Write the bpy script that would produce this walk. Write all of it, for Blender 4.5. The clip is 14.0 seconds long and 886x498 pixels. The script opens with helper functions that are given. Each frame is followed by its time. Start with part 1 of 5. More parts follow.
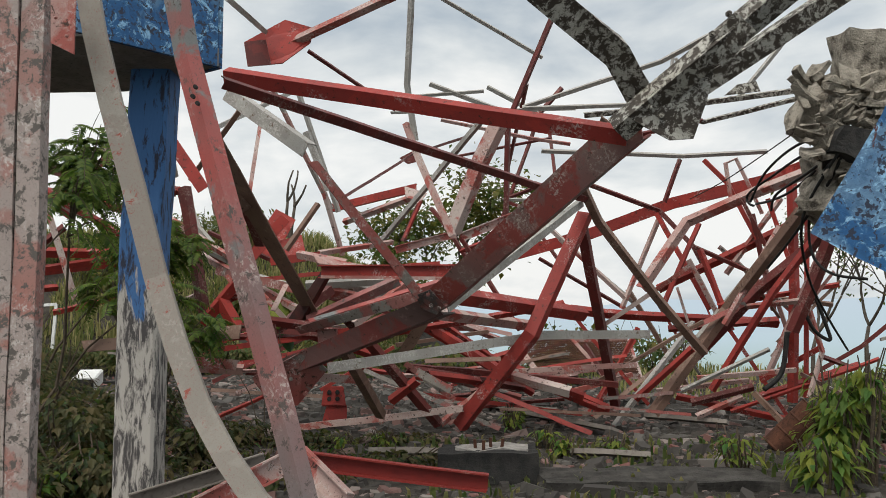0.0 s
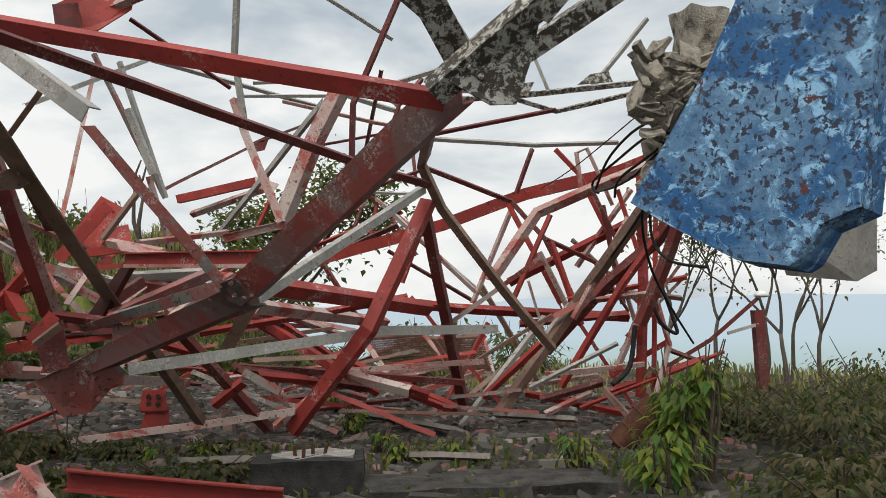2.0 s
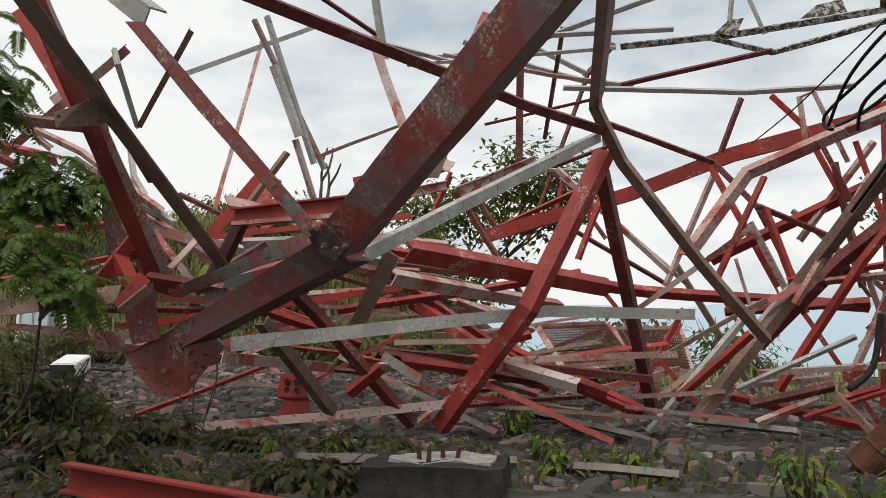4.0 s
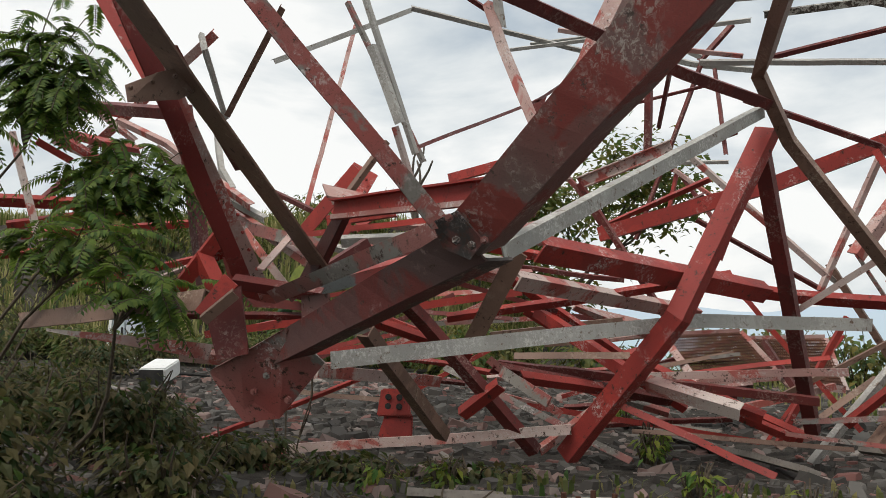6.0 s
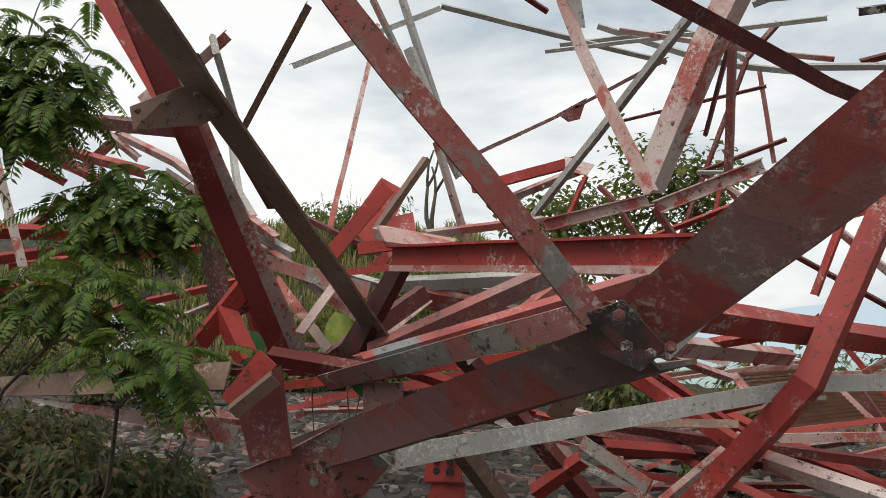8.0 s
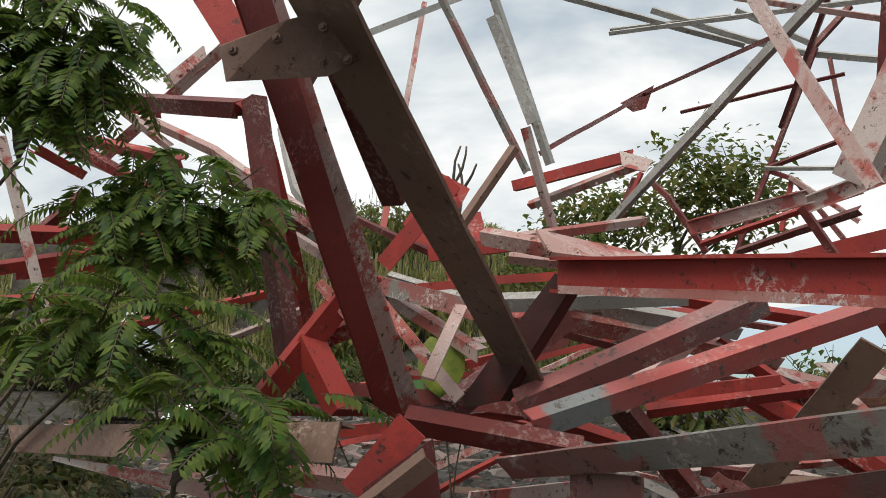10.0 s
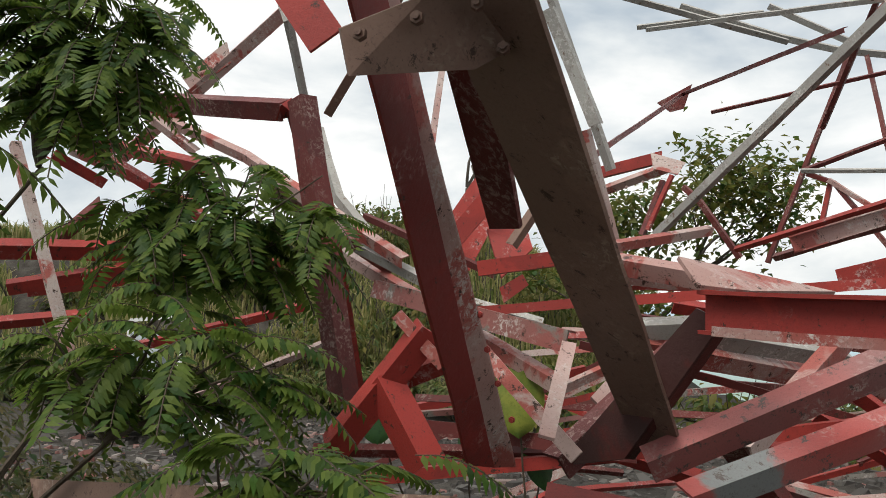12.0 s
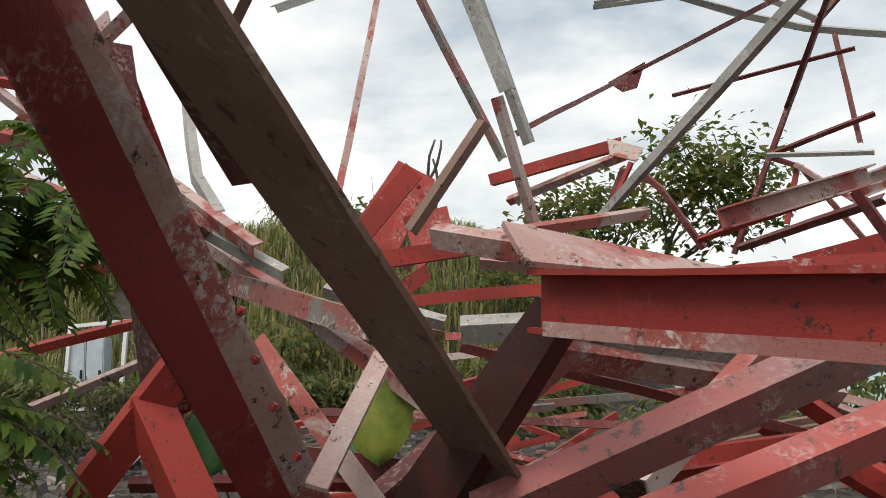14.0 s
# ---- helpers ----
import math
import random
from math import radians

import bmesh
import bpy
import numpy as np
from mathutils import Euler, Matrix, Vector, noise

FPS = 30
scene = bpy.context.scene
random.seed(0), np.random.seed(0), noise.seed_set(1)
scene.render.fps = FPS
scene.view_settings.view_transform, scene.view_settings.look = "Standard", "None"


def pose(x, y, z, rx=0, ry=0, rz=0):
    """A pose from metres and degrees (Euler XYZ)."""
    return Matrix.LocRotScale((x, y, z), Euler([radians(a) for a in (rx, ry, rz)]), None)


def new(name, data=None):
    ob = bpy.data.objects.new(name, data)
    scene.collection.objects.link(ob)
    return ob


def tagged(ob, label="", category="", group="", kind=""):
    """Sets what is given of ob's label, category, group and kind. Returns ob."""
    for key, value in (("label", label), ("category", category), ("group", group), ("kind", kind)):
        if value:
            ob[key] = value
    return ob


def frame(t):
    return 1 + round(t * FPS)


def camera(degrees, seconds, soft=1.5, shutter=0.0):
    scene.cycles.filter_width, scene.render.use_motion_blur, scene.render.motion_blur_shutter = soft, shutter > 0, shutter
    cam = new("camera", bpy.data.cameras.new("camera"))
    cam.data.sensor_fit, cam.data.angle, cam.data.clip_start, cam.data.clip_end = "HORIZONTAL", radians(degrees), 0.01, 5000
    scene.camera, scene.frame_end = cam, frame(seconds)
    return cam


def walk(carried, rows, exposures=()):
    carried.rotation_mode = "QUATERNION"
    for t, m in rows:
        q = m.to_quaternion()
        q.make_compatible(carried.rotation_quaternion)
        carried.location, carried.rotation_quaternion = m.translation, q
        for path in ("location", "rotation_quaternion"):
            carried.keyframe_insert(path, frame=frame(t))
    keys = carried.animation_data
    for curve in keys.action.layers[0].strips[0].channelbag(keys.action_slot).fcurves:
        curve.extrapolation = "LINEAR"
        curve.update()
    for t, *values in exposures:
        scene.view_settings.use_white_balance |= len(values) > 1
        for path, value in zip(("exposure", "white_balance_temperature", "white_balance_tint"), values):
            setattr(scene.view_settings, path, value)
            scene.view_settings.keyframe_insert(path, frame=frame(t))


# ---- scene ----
cam = camera(54.9, 14.0, soft=0.8)
METRES, EYE, TILT, LEAN, TURN = 8.0, 1.4, 4.5, 0.0, 0.0
ROWS = [
    (0.0, 0.0, 0.0, 0.0, 0.0, 0.0, 0.0),
    (0.5, -0.0163, 0.0158, -0.0013, -3.58, 0.17, -0.55),
    (1.0, -0.0082, 0.0343, -0.0034, -6.09, 0.18, -0.44),
    (1.5, 0.0315, 0.0613, -0.0124, -8.25, 0.07, -0.26),
    (2.0, 0.0578, 0.0828, -0.0146, -8.26, 0.04, -0.25),
    (2.5, 0.0731, 0.1257, -0.0286, -8.22, 0.08, -0.28),
    (3.0, 0.0824, 0.1788, -0.0376, -7.04, 0.09, -0.3),
    (3.5, 0.0971, 0.2312, -0.0518, -3.43, 0.06, -0.38),
    (4.0, 0.1127, 0.2766, -0.0551, 5.27, 0.01, -0.38),
    (6.5, 0.044, 0.4318, -0.0544, 10.94, 0.06, -0.25),
    (7.0, 0.0286, 0.4711, -0.0336, 10.9, 0.02, -0.17),
    (7.5, 0.0044, 0.5029, -0.026, 10.91, -0.04, -0.09),
    (8.0, -0.0176, 0.5219, -0.0218, 10.88, 0.01, -0.07),
    (8.5, -0.0416, 0.5553, -0.0322, 10.98, -0.07, -0.02),
    (9.0, -0.0786, 0.5962, -0.0293, 10.88, -0.04, -0.14),
    (11.5, -0.1663, 0.6923, -0.0037, 10.89, -0.01, -0.15),
    (12.0, -0.1827, 0.7071, -0.0044, 10.75, -0.02, -0.04),
    (12.5, -0.1841, 0.7264, -0.009, 10.53, -0.02, 0.09),
    (13.0, -0.1746, 0.7626, -0.0085, 10.4, -0.03, 0.21),
    (13.5, -0.1554, 0.7925, -0.0092, 10.16, -0.02, 0.45),
    (14.0, -0.1349, 0.8155, -0.014, 9.73, -0.01, 0.89),
]
walk(cam, [(t, pose(0, 0, EYE, TILT, LEAN, TURN) @ pose(METRES * x, METRES * y, METRES * z, 90 + pitch, roll, yaw)) for t, x, y, z, yaw, pitch, roll in ROWS], exposures=((0.0, 0.0), (6.5, 0.09), (14.0, 0.17)))

# ---- world and sun ----
SUN_EL, SUN_AZ = 58.0, 205.0
world = bpy.data.worlds.new("sky")
scene.world = world
world.use_nodes = True
wn, wl = world.node_tree.nodes, world.node_tree.links
wn.clear()


def wnode(kind, **values):
    n = wn.new(kind)
    for k, v in values.items():
        n.inputs[k].default_value = v
    return n


sky = wn.new("ShaderNodeTexSky")
sky.sky_type, sky.sun_disc = "NISHITA", False
sky.sun_elevation, sky.sun_rotation = radians(SUN_EL), radians(SUN_AZ)
sky.air_density, sky.dust_density = 1.0, 3.0
coord = wn.new("ShaderNodeTexCoord")
stretch = wn.new("ShaderNodeMapping")
stretch.inputs["Scale"].default_value = (1.0, 1.0, 2.6)
stretch.inputs["Location"].default_value = (0.35, 0.1, 0.0)
cloud = wnode("ShaderNodeTexNoise", Scale=3.4, Detail=8.0, Roughness=0.52, Distortion=0.25)
ramp = wn.new("ShaderNodeValToRGB")
ramp.color_ramp.elements[0].position, ramp.color_ramp.elements[0].color = 0.33, (0.49, 0.56, 0.62, 1)
ramp.color_ramp.elements[1].position, ramp.color_ramp.elements[1].color = 0.56, (0.97, 0.975, 0.955, 1)
mid = ramp.color_ramp.elements.new(0.46)
mid.color = (0.76, 0.80, 0.81, 1)
cover = wn.new("ShaderNodeMix")
cover.data_type = "RGBA"
cover.inputs["Factor"].default_value = 0.92
dim = wnode("ShaderNodeVectorMath")
dim.operation = "SCALE"
dim.inputs["Scale"].default_value = 0.08
back = wnode("ShaderNodeBackground", Strength=1.0)
out = wn.new("ShaderNodeOutputWorld")
wl.new(coord.outputs["Generated"], stretch.inputs["Vector"])
wl.new(stretch.outputs["Vector"], cloud.inputs["Vector"])
wl.new(cloud.outputs["Fac"], ramp.inputs["Fac"])
wl.new(sky.outputs["Color"], dim.inputs[0])
wl.new(dim.outputs["Vector"], cover.inputs["A"])
wl.new(ramp.outputs["Color"], cover.inputs["B"])
wl.new(cover.outputs["Result"], back.inputs["Color"])
wl.new(back.outputs["Background"], out.inputs["Surface"])
sun = new("sun", bpy.data.lights.new("sun", "SUN"))
sun.data.energy, sun.data.angle, sun.data.color = 2.5, radians(35), (1.0, 0.95, 0.88)
sun.matrix_world = pose(0, 0, 30, 90 - SUN_EL, 0, 180 - SUN_AZ)

# ---- materials ----


def material(name):
    m = bpy.data.materials.new(name)
    m.use_nodes = True
    return m, m.node_tree.nodes, m.node_tree.links, m.node_tree.nodes["Principled BSDF"]


def noise_node(n, l, vector, scale, detail=5.0, rough=0.55, distortion=0.0):
    t = n.new("ShaderNodeTexNoise")
    t.inputs["Scale"].default_value, t.inputs["Detail"].default_value = scale, detail
    t.inputs["Roughness"].default_value, t.inputs["Distortion"].default_value = rough, distortion
    l.new(vector, t.inputs["Vector"])
    return t.outputs["Fac"]


def step_node(n, l, value, low, high):
    r = n.new("ShaderNodeMapRange")
    r.inputs["From Min"].default_value, r.inputs["From Max"].default_value = low, high
    l.new(value, r.inputs["Value"])
    return r.outputs["Result"]


def mix_node(n, l, factor, a, b):
    x = n.new("ShaderNodeMix")
    x.data_type = "RGBA"
    for key, v in (("Factor", factor), ("A", a), ("B", b)):
        if isinstance(v, (tuple, float)):
            x.inputs[key].default_value = (*v, 1) if isinstance(v, tuple) else v
        else:
            l.new(v, x.inputs[key])
    return x.outputs["Result"]


def spot(n, l):
    """Object coordinates, shifted for every object by its own random amount."""
    c, info = n.new("ShaderNodeTexCoord"), n.new("ShaderNodeObjectInfo")
    s, a = n.new("ShaderNodeVectorMath"), n.new("ShaderNodeVectorMath")
    s.operation, a.operation = "SCALE", "ADD"
    s.inputs[0].default_value = (37.0, 91.0, 53.0)
    l.new(info.outputs["Random"], s.inputs["Scale"])
    l.new(c.outputs["Object"], a.inputs[0])
    l.new(s.outputs["Vector"], a.inputs[1])
    return a.outputs["Vector"], info.outputs["Random"]


def relief(n, l, b, height, strength, distance):
    u = n.new("ShaderNodeBump")
    u.inputs["Strength"].default_value, u.inputs["Distance"].default_value = strength, distance
    l.new(height, u.inputs["Height"])
    l.new(u.outputs["Normal"], b.inputs["Normal"])


def painted_steel(name, base, second, patch, rust=(0.05, 0.028, 0.02), worn=0.62, rough=0.55, fleck=(0.50, 0.45, 0.42), chalk=0.44):
    """Old paint in two coats (patch: how much of the second shows), rust flakes and chalky flecks."""
    m, n, l, b = material(name)
    v, r = spot(n, l)
    big = noise_node(n, l, v, 2.2, 6, 0.62, 0.4)
    small = noise_node(n, l, v, 22.0, 5, 0.65)
    fine = noise_node(n, l, v, 120.0, 3, 0.6)
    coats = mix_node(n, l, step_node(n, l, big, 0.62 - patch * 0.3, 0.66 - patch * 0.3), base, second)
    tone = mix_node(n, l, step_node(n, l, noise_node(n, l, v, 0.9, 3), 0.3, 0.75), coats, tuple(0.72 * c for c in base))
    zone = n.new("ShaderNodeMath")
    zone.operation = "MULTIPLY"
    l.new(step_node(n, l, noise_node(n, l, v, 42.0, 6, 0.72, 0.6), 0.50, 0.60), zone.inputs[0])
    l.new(step_node(n, l, noise_node(n, l, v, 3.4, 4, 0.6), chalk, chalk + 0.14), zone.inputs[1])
    flecks = mix_node(n, l, zone.outputs["Value"], tone, fleck)
    flakes = mix_node(n, l, step_node(n, l, noise_node(n, l, v, 17.0, 9, 0.78, 0.35), worn - 0.08, worn - 0.035), flecks, rust)
    l.new(mix_node(n, l, step_node(n, l, fine, 0.55, 1.1), flakes, tuple(0.75 * c for c in rust)), b.inputs["Base Color"])
    b.inputs["Roughness"].default_value = rough
    b.inputs["Specular IOR Level"].default_value = 0.28
    relief(n, l, b, noise_node(n, l, v, 38.0, 7, 0.75), 0.5, 0.005)
    return m


RED = painted_steel("red oxide paint", (0.36, 0.044, 0.034), (0.25, 0.036, 0.030), 0.5, worn=0.66, chalk=0.56)
FADED = painted_steel("faded red paint", (0.38, 0.105, 0.085), (0.50, 0.43, 0.39), 0.60, worn=0.65, chalk=0.48)
MIXED = painted_steel("red paint over grey", (0.19, 0.175, 0.155), (0.32, 0.055, 0.045), 0.55, worn=0.64, chalk=0.52)
GREY = painted_steel("chalky grey paint", (0.39, 0.38, 0.35), (0.30, 0.285, 0.26), 0.5, rust=(0.13, 0.08, 0.05), worn=0.66, fleck=(0.5, 0.48, 0.45))
MAROON = painted_steel("dark maroon paint", (0.15, 0.030, 0.026), (0.10, 0.026, 0.024), 0.5, worn=0.67, fleck=(0.26, 0.18, 0.155), chalk=0.48)
BROWN = painted_steel("brown weathered steel", (0.25, 0.155, 0.115), (0.165, 0.10, 0.075), 0.62, worn=0.66, fleck=(0.33, 0.26, 0.20), chalk=0.54)
CREAM = painted_steel("flaking cream paint", (0.46, 0.45, 0.40), (0.40, 0.385, 0.33), 0.4, rust=(0.055, 0.045, 0.036), worn=0.545, fleck=(0.54, 0.52, 0.48))
TIMBER = painted_steel("worn red post paint", (0.36, 0.30, 0.275), (0.34, 0.14, 0.115), 0.5, rust=(0.10, 0.09, 0.08), worn=0.6)
TUBE = painted_steel("grey tube paint", (0.34, 0.315, 0.275), (0.27, 0.24, 0.21), 0.5, rust=(0.30, 0.08, 0.06), worn=0.67, fleck=(0.40, 0.37, 0.33), chalk=0.56)
STRIPED = painted_steel("red and grey coats", (0.22, 0.23, 0.225), (0.46, 0.058, 0.045), 0.80, rust=(0.10, 0.08, 0.07), worn=0.64, fleck=(0.48, 0.40, 0.36), chalk=0.52)

DEEPRED = painted_steel("deep red paint", (0.25, 0.030, 0.024), (0.18, 0.027, 0.023), 0.5, worn=0.69, fleck=(0.40, 0.26, 0.22), chalk=0.57)
# darkest of the reds, with near-black patches
DARKRED = painted_steel("near-black red paint", (0.085, 0.020, 0.017), (0.03, 0.022, 0.02), 0.5, worn=0.66, fleck=(0.16, 0.08, 0.07), chalk=0.58)
FOOTPAINT = painted_steel("sooty maroon paint", (0.16, 0.040, 0.034), (0.085, 0.075, 0.068), 0.5, worn=0.68, fleck=(0.34, 0.24, 0.21), chalk=0.53)
LEGPAINT = painted_steel("leg paint, red coat over grey", (0.24, 0.055, 0.045), (0.165, 0.15, 0.135), 0.58, rust=(0.07, 0.05, 0.042), worn=0.67, fleck=(0.40, 0.34, 0.30), chalk=0.50)


def plain(name, a, b2, scale=6.0, rough=0.8, bump=0.4, distance=0.01, low=0.35, high=0.7, metal=0.0):
    m, n, l, b = material(name)
    v, r = spot(n, l)
    f = noise_node(n, l, v, scale, 6, 0.62, 0.2)
    g = noise_node(n, l, v, scale * 7, 4, 0.6)
    c = mix_node(n, l, step_node(n, l, f, low, high), a, b2)
    l.new(mix_node(n, l, step_node(n, l, g, 0.55, 0.75), c, tuple(0.6 * x for x in a)), b.inputs["Base Color"])
    b.inputs["Roughness"].default_value, b.inputs["Metallic"].default_value = rough, metal
    b.inputs["Specular IOR Level"].default_value = 0.18
    relief(n, l, b, g, bump, distance)
    return m


# ---- shapes ----
part_count = {}


def part(name, bm, mat, parent=None, label="", smooth=False):
    """Links a bmesh as one mesh object, under a thing or under a part."""
    me = bpy.data.meshes.new(name)
    bm.normal_update()
    bm.to_mesh(me)
    bm.free()
    me.materials.append(mat)
    if smooth:
        me.shade_smooth()
    ob = new(name, me)
    if parent:
        ob.parent = parent
    return tagged(ob, label)


def empty(name, label, category, group="", at=(0, 0, 0)):
    ob = tagged(new(name), label, category, group)
    ob.location = at
    return ob


def section(kind, w, depth, thick):
    """Outline of a rolled section, u across and v away from the viewer's side."""
    h, t = w / 2, thick
    if kind == "angle":
        return [(-h, 0), (h, 0), (h, t), (-h + t, t), (-h + t, depth), (-h, depth)]
    if kind == "channel":
        return [(-h, 0), (h, 0), (h, depth), (h - t, depth), (h - t, t), (-h + t, t), (-h + t, depth), (-h, depth)]
    if kind == "trough":
        return [(-h, 0), (-h + t, 0), (-h + t, depth - t), (h - t, depth - t), (h - t, 0), (h, 0), (h, depth), (-h, depth)]
    if kind == "tube":
        return [(h * math.cos(a * math.tau / 14), h + h * math.sin(a * math.tau / 14)) for a in range(14)]
    return [(-h, 0), (h, 0), (h, depth), (-h, depth)]


def sweep(points, outline, twist=0.0, wobble=0.004, spacing=0.3, bm=None, rough_end=0.0, shift=0.0):
    """A bar of the given outline along straight runs between points."""
    bm = bm or bmesh.new()
    pts = [Vector(p) for p in points]
    line = []
    for a, b in zip(pts, pts[1:]):
        k = max(1, min(16, int((b - a).length / spacing)))
        line += [a.lerp(b, i / k) for i in range(k)]
    line.append(pts[-1])
    rings, u = [], None
    for i, p in enumerate(line):
        tan = (line[min(i + 1, len(line) - 1)] - line[max(i - 1, 0)]).normalized()
        u = Vector((0, 1, 0)).cross(tan)
        if u.length < 0.15:
            u = Vector((0, 0.35, 1)).cross(tan)
        u.normalize()
        v = tan.cross(u)
        a = radians(twist)
        u2, v2 = u * math.cos(a) + v * math.sin(a), v * math.cos(a) - u * math.sin(a)
        off = noise.noise_vector(p * 1.7) * wobble
        ring = []
        for j, (x, y) in enumerate(outline):
            q = p + u2 * x + v2 * y + off + u * shift
            if rough_end and i in (0, len(line) - 1):
                q += tan * noise.noise(q * 9.0) * rough_end
            ring.append(bm.verts.new(q))
        rings.append(ring)
    m = len(outline)
    for r0, r1 in zip(rings, rings[1:]):
        for j in range(m):
            bm.faces.new((r0[j], r0[(j + 1) % m], r1[(j + 1) % m], r1[j]))
    bm.faces.new(rings[0][::-1])
    bm.faces.new(rings[-1])
    return bm


tower = empty("collapsed_lattice_tower", "collapsed steel lattice tower, red and grey flaking paint", "tower wreck")


def bar(name, paint, w, *points, kind="angle", depth=None, thick=None, twist=0.0, label="", parent=None, wobble=0.006):
    if min(p[1] for p in points) > 9.8:
        w *= 0.8  # the lighter sections of the far side
    thick = thick or min(0.014, max(0.006, w * 0.09))
    shift = 0.0
    if kind == "angle" and twist == 0.0:
        # the angle lies with its heel towards the open side, so that one flange faces up and one down
        twist = 34.0 + 12.0 * noise.noise(Vector(points[0]) * 3.1)
        w *= 0.78
        shift = 0.27 * w
    bm = sweep(points, section(kind, w, depth or w * 0.9, thick), twist, wobble, rough_end=w * 0.15, shift=shift)
    return part(name, bm, paint, parent or tower, label, smooth=kind == "tube")


def slab(outline, y_thick, bm=None):
    """A plate: a closed outline of points, given thickness along its normal."""
    bm = bm or bmesh.new()
    pts = [Vector(p) for p in outline]
    nrm = (pts[1] - pts[0]).cross(pts[2] - pts[0]).normalized() * y_thick
    front, rear = [bm.verts.new(p) for p in pts], [bm.verts.new(p + nrm) for p in pts]
    bm.faces.new(front), bm.faces.new(rear[::-1])
    for i in range(len(pts)):
        k = (i + 1) % len(pts)
        bm.faces.new((front[k], front[i], rear[i], rear[k]))
    bmesh.ops.recalc_face_normals(bm, faces=bm.faces)
    return bm


def bolt_on(plate, at, size, paint):
    """A hexagonal bolt head with its shank end, facing the open side."""
    bm = bmesh.new()
    bmesh.ops.create_cone(bm, cap_ends=True, segments=6, radius1=size, radius2=size * 0.92, depth=size, matrix=pose(*at, 90, 0, 0))
    bmesh.ops.create_cone(bm, cap_ends=True, segments=10, radius1=size * 0.55, radius2=size * 0.5, depth=size * 2.4, matrix=pose(*at, 90, 0, 0))
    return part("bolt", bm, paint, plate)


def plate(name, paint, thickness, bolts, *outline, label="", size=0.022, parent=None):
    ob = part(name, slab(outline, thickness), paint, parent or tower, label)
    for b in bolts:
        bolt_on(ob, b, size, paint)
    return ob


def rolled_angle(name, paint, heel, edge, depth, inner=None, thick=0.012, label="", wobble=0.005, far=None):
    """An angle whose face lies between the lines heel and edge; its other flange runs back from the heel."""
    (h0, h1), (e0, e1) = [[Vector(p) for p in q] for q in (heel, edge)]
    axis = (h1 - h0).normalized()
    across = (e0 + e1 - h0 - h1) / 2
    back = axis.cross(across).normalized()
    if back.y < 0:
        back.negate()
    side = across.normalized()
    k = max(2, int((h1 - h0).length / 0.12))
    face, flange = [], []
    for i in range(k + 1):
        u = i / k
        h, e = h0.lerp(h1, u), e0.lerp(e1, u)
        dent = noise.noise_vector(h * 2.3) * wobble
        h, e = h + dent, e + dent + noise.noise_vector(e * 3.1) * wobble
        if i in (0, k):
            e += axis * noise.noise(e * 7.0) * 0.02
        face.append((h, e, e + back * thick, h + back * thick))
        reach = Vector(far[0]).lerp(Vector(far[1]), u) if far else h + back * depth
        tip = reach + noise.noise_vector(h * 4.0 + Vector((3, 0, 0))) * wobble
        flange.append((h + back * thick, h + back * thick + side * thick, tip + side * thick, tip))

    def shell(rings):
        bm = bmesh.new()
        loops = [[bm.verts.new(p) for p in r] for r in rings]
        for a, b in zip(loops, loops[1:]):
            for j in range(4):
                bm.faces.new((a[j], a[(j + 1) % 4], b[(j + 1) % 4], b[j]))
        bm.faces.new(loops[0][::-1]), bm.faces.new(loops[-1])
        bmesh.ops.recalc_face_normals(bm, faces=bm.faces)
        return bm

    ob = part(name, shell(face), paint, tower, label)
    part("flange", shell(flange), inner or paint, ob)
    return ob

# ---- ground ----
SOIL = plain("trodden soil with litter", (0.026, 0.022, 0.018), (0.072, 0.065, 0.056), 3.0, 0.95, 0.8, 0.02)


def height(x, y):
    """Ground level: a levelled hilltop, a bank behind on one side and a drop beyond."""
    near = 0.05 * noise.noise((x * 0.6, y * 0.6, 0)) + 0.025 * noise.noise((x * 2.3, y * 2.3, 4))
    bank = max(0.0, min(1.0, (-x * 0.08 + y - 22.3) / 4.5)) * max(0.0, min(1.0, (-x + 1.0) / 5.0)) * 3.6
    far = math.hypot(x, y - 8)
    edge = 15.5 + 20.0 * max(0.0, min(1.0, (-x + 3.0) / 8.0))
    drop = max(0.0, far - edge) * 0.30
    return near + bank - min(drop, 160.0)


def ground_sheet():
    bm = bmesh.new()
    xs = [-4000, -1500, -500, -200, -100, -60, -40] + [-30 + 0.5 * i for i in range(121)] + [40, 60, 100, 200, 500, 1500, 4000]
    ys = [-4000, -1500, -500, -200, -100, -50, -20] + [-8 + 0.5 * i for i in range(97)] + [50, 60, 80, 120, 200, 500, 1500, 4000]
    grid = [[bm.verts.new((x, y, height(x, y))) for x in xs] for y in ys]
    for j in range(len(ys) - 1):
        for i in range(len(xs) - 1):
            bm.faces.new((grid[j][i], grid[j][i + 1], grid[j + 1][i + 1], grid[j + 1][i]))
    ob = part("ground", bm, SOIL, smooth=True)
    return tagged(ob, "dark trodden soil littered with rubble and weeds", "ground", kind="structure")


ground_sheet()


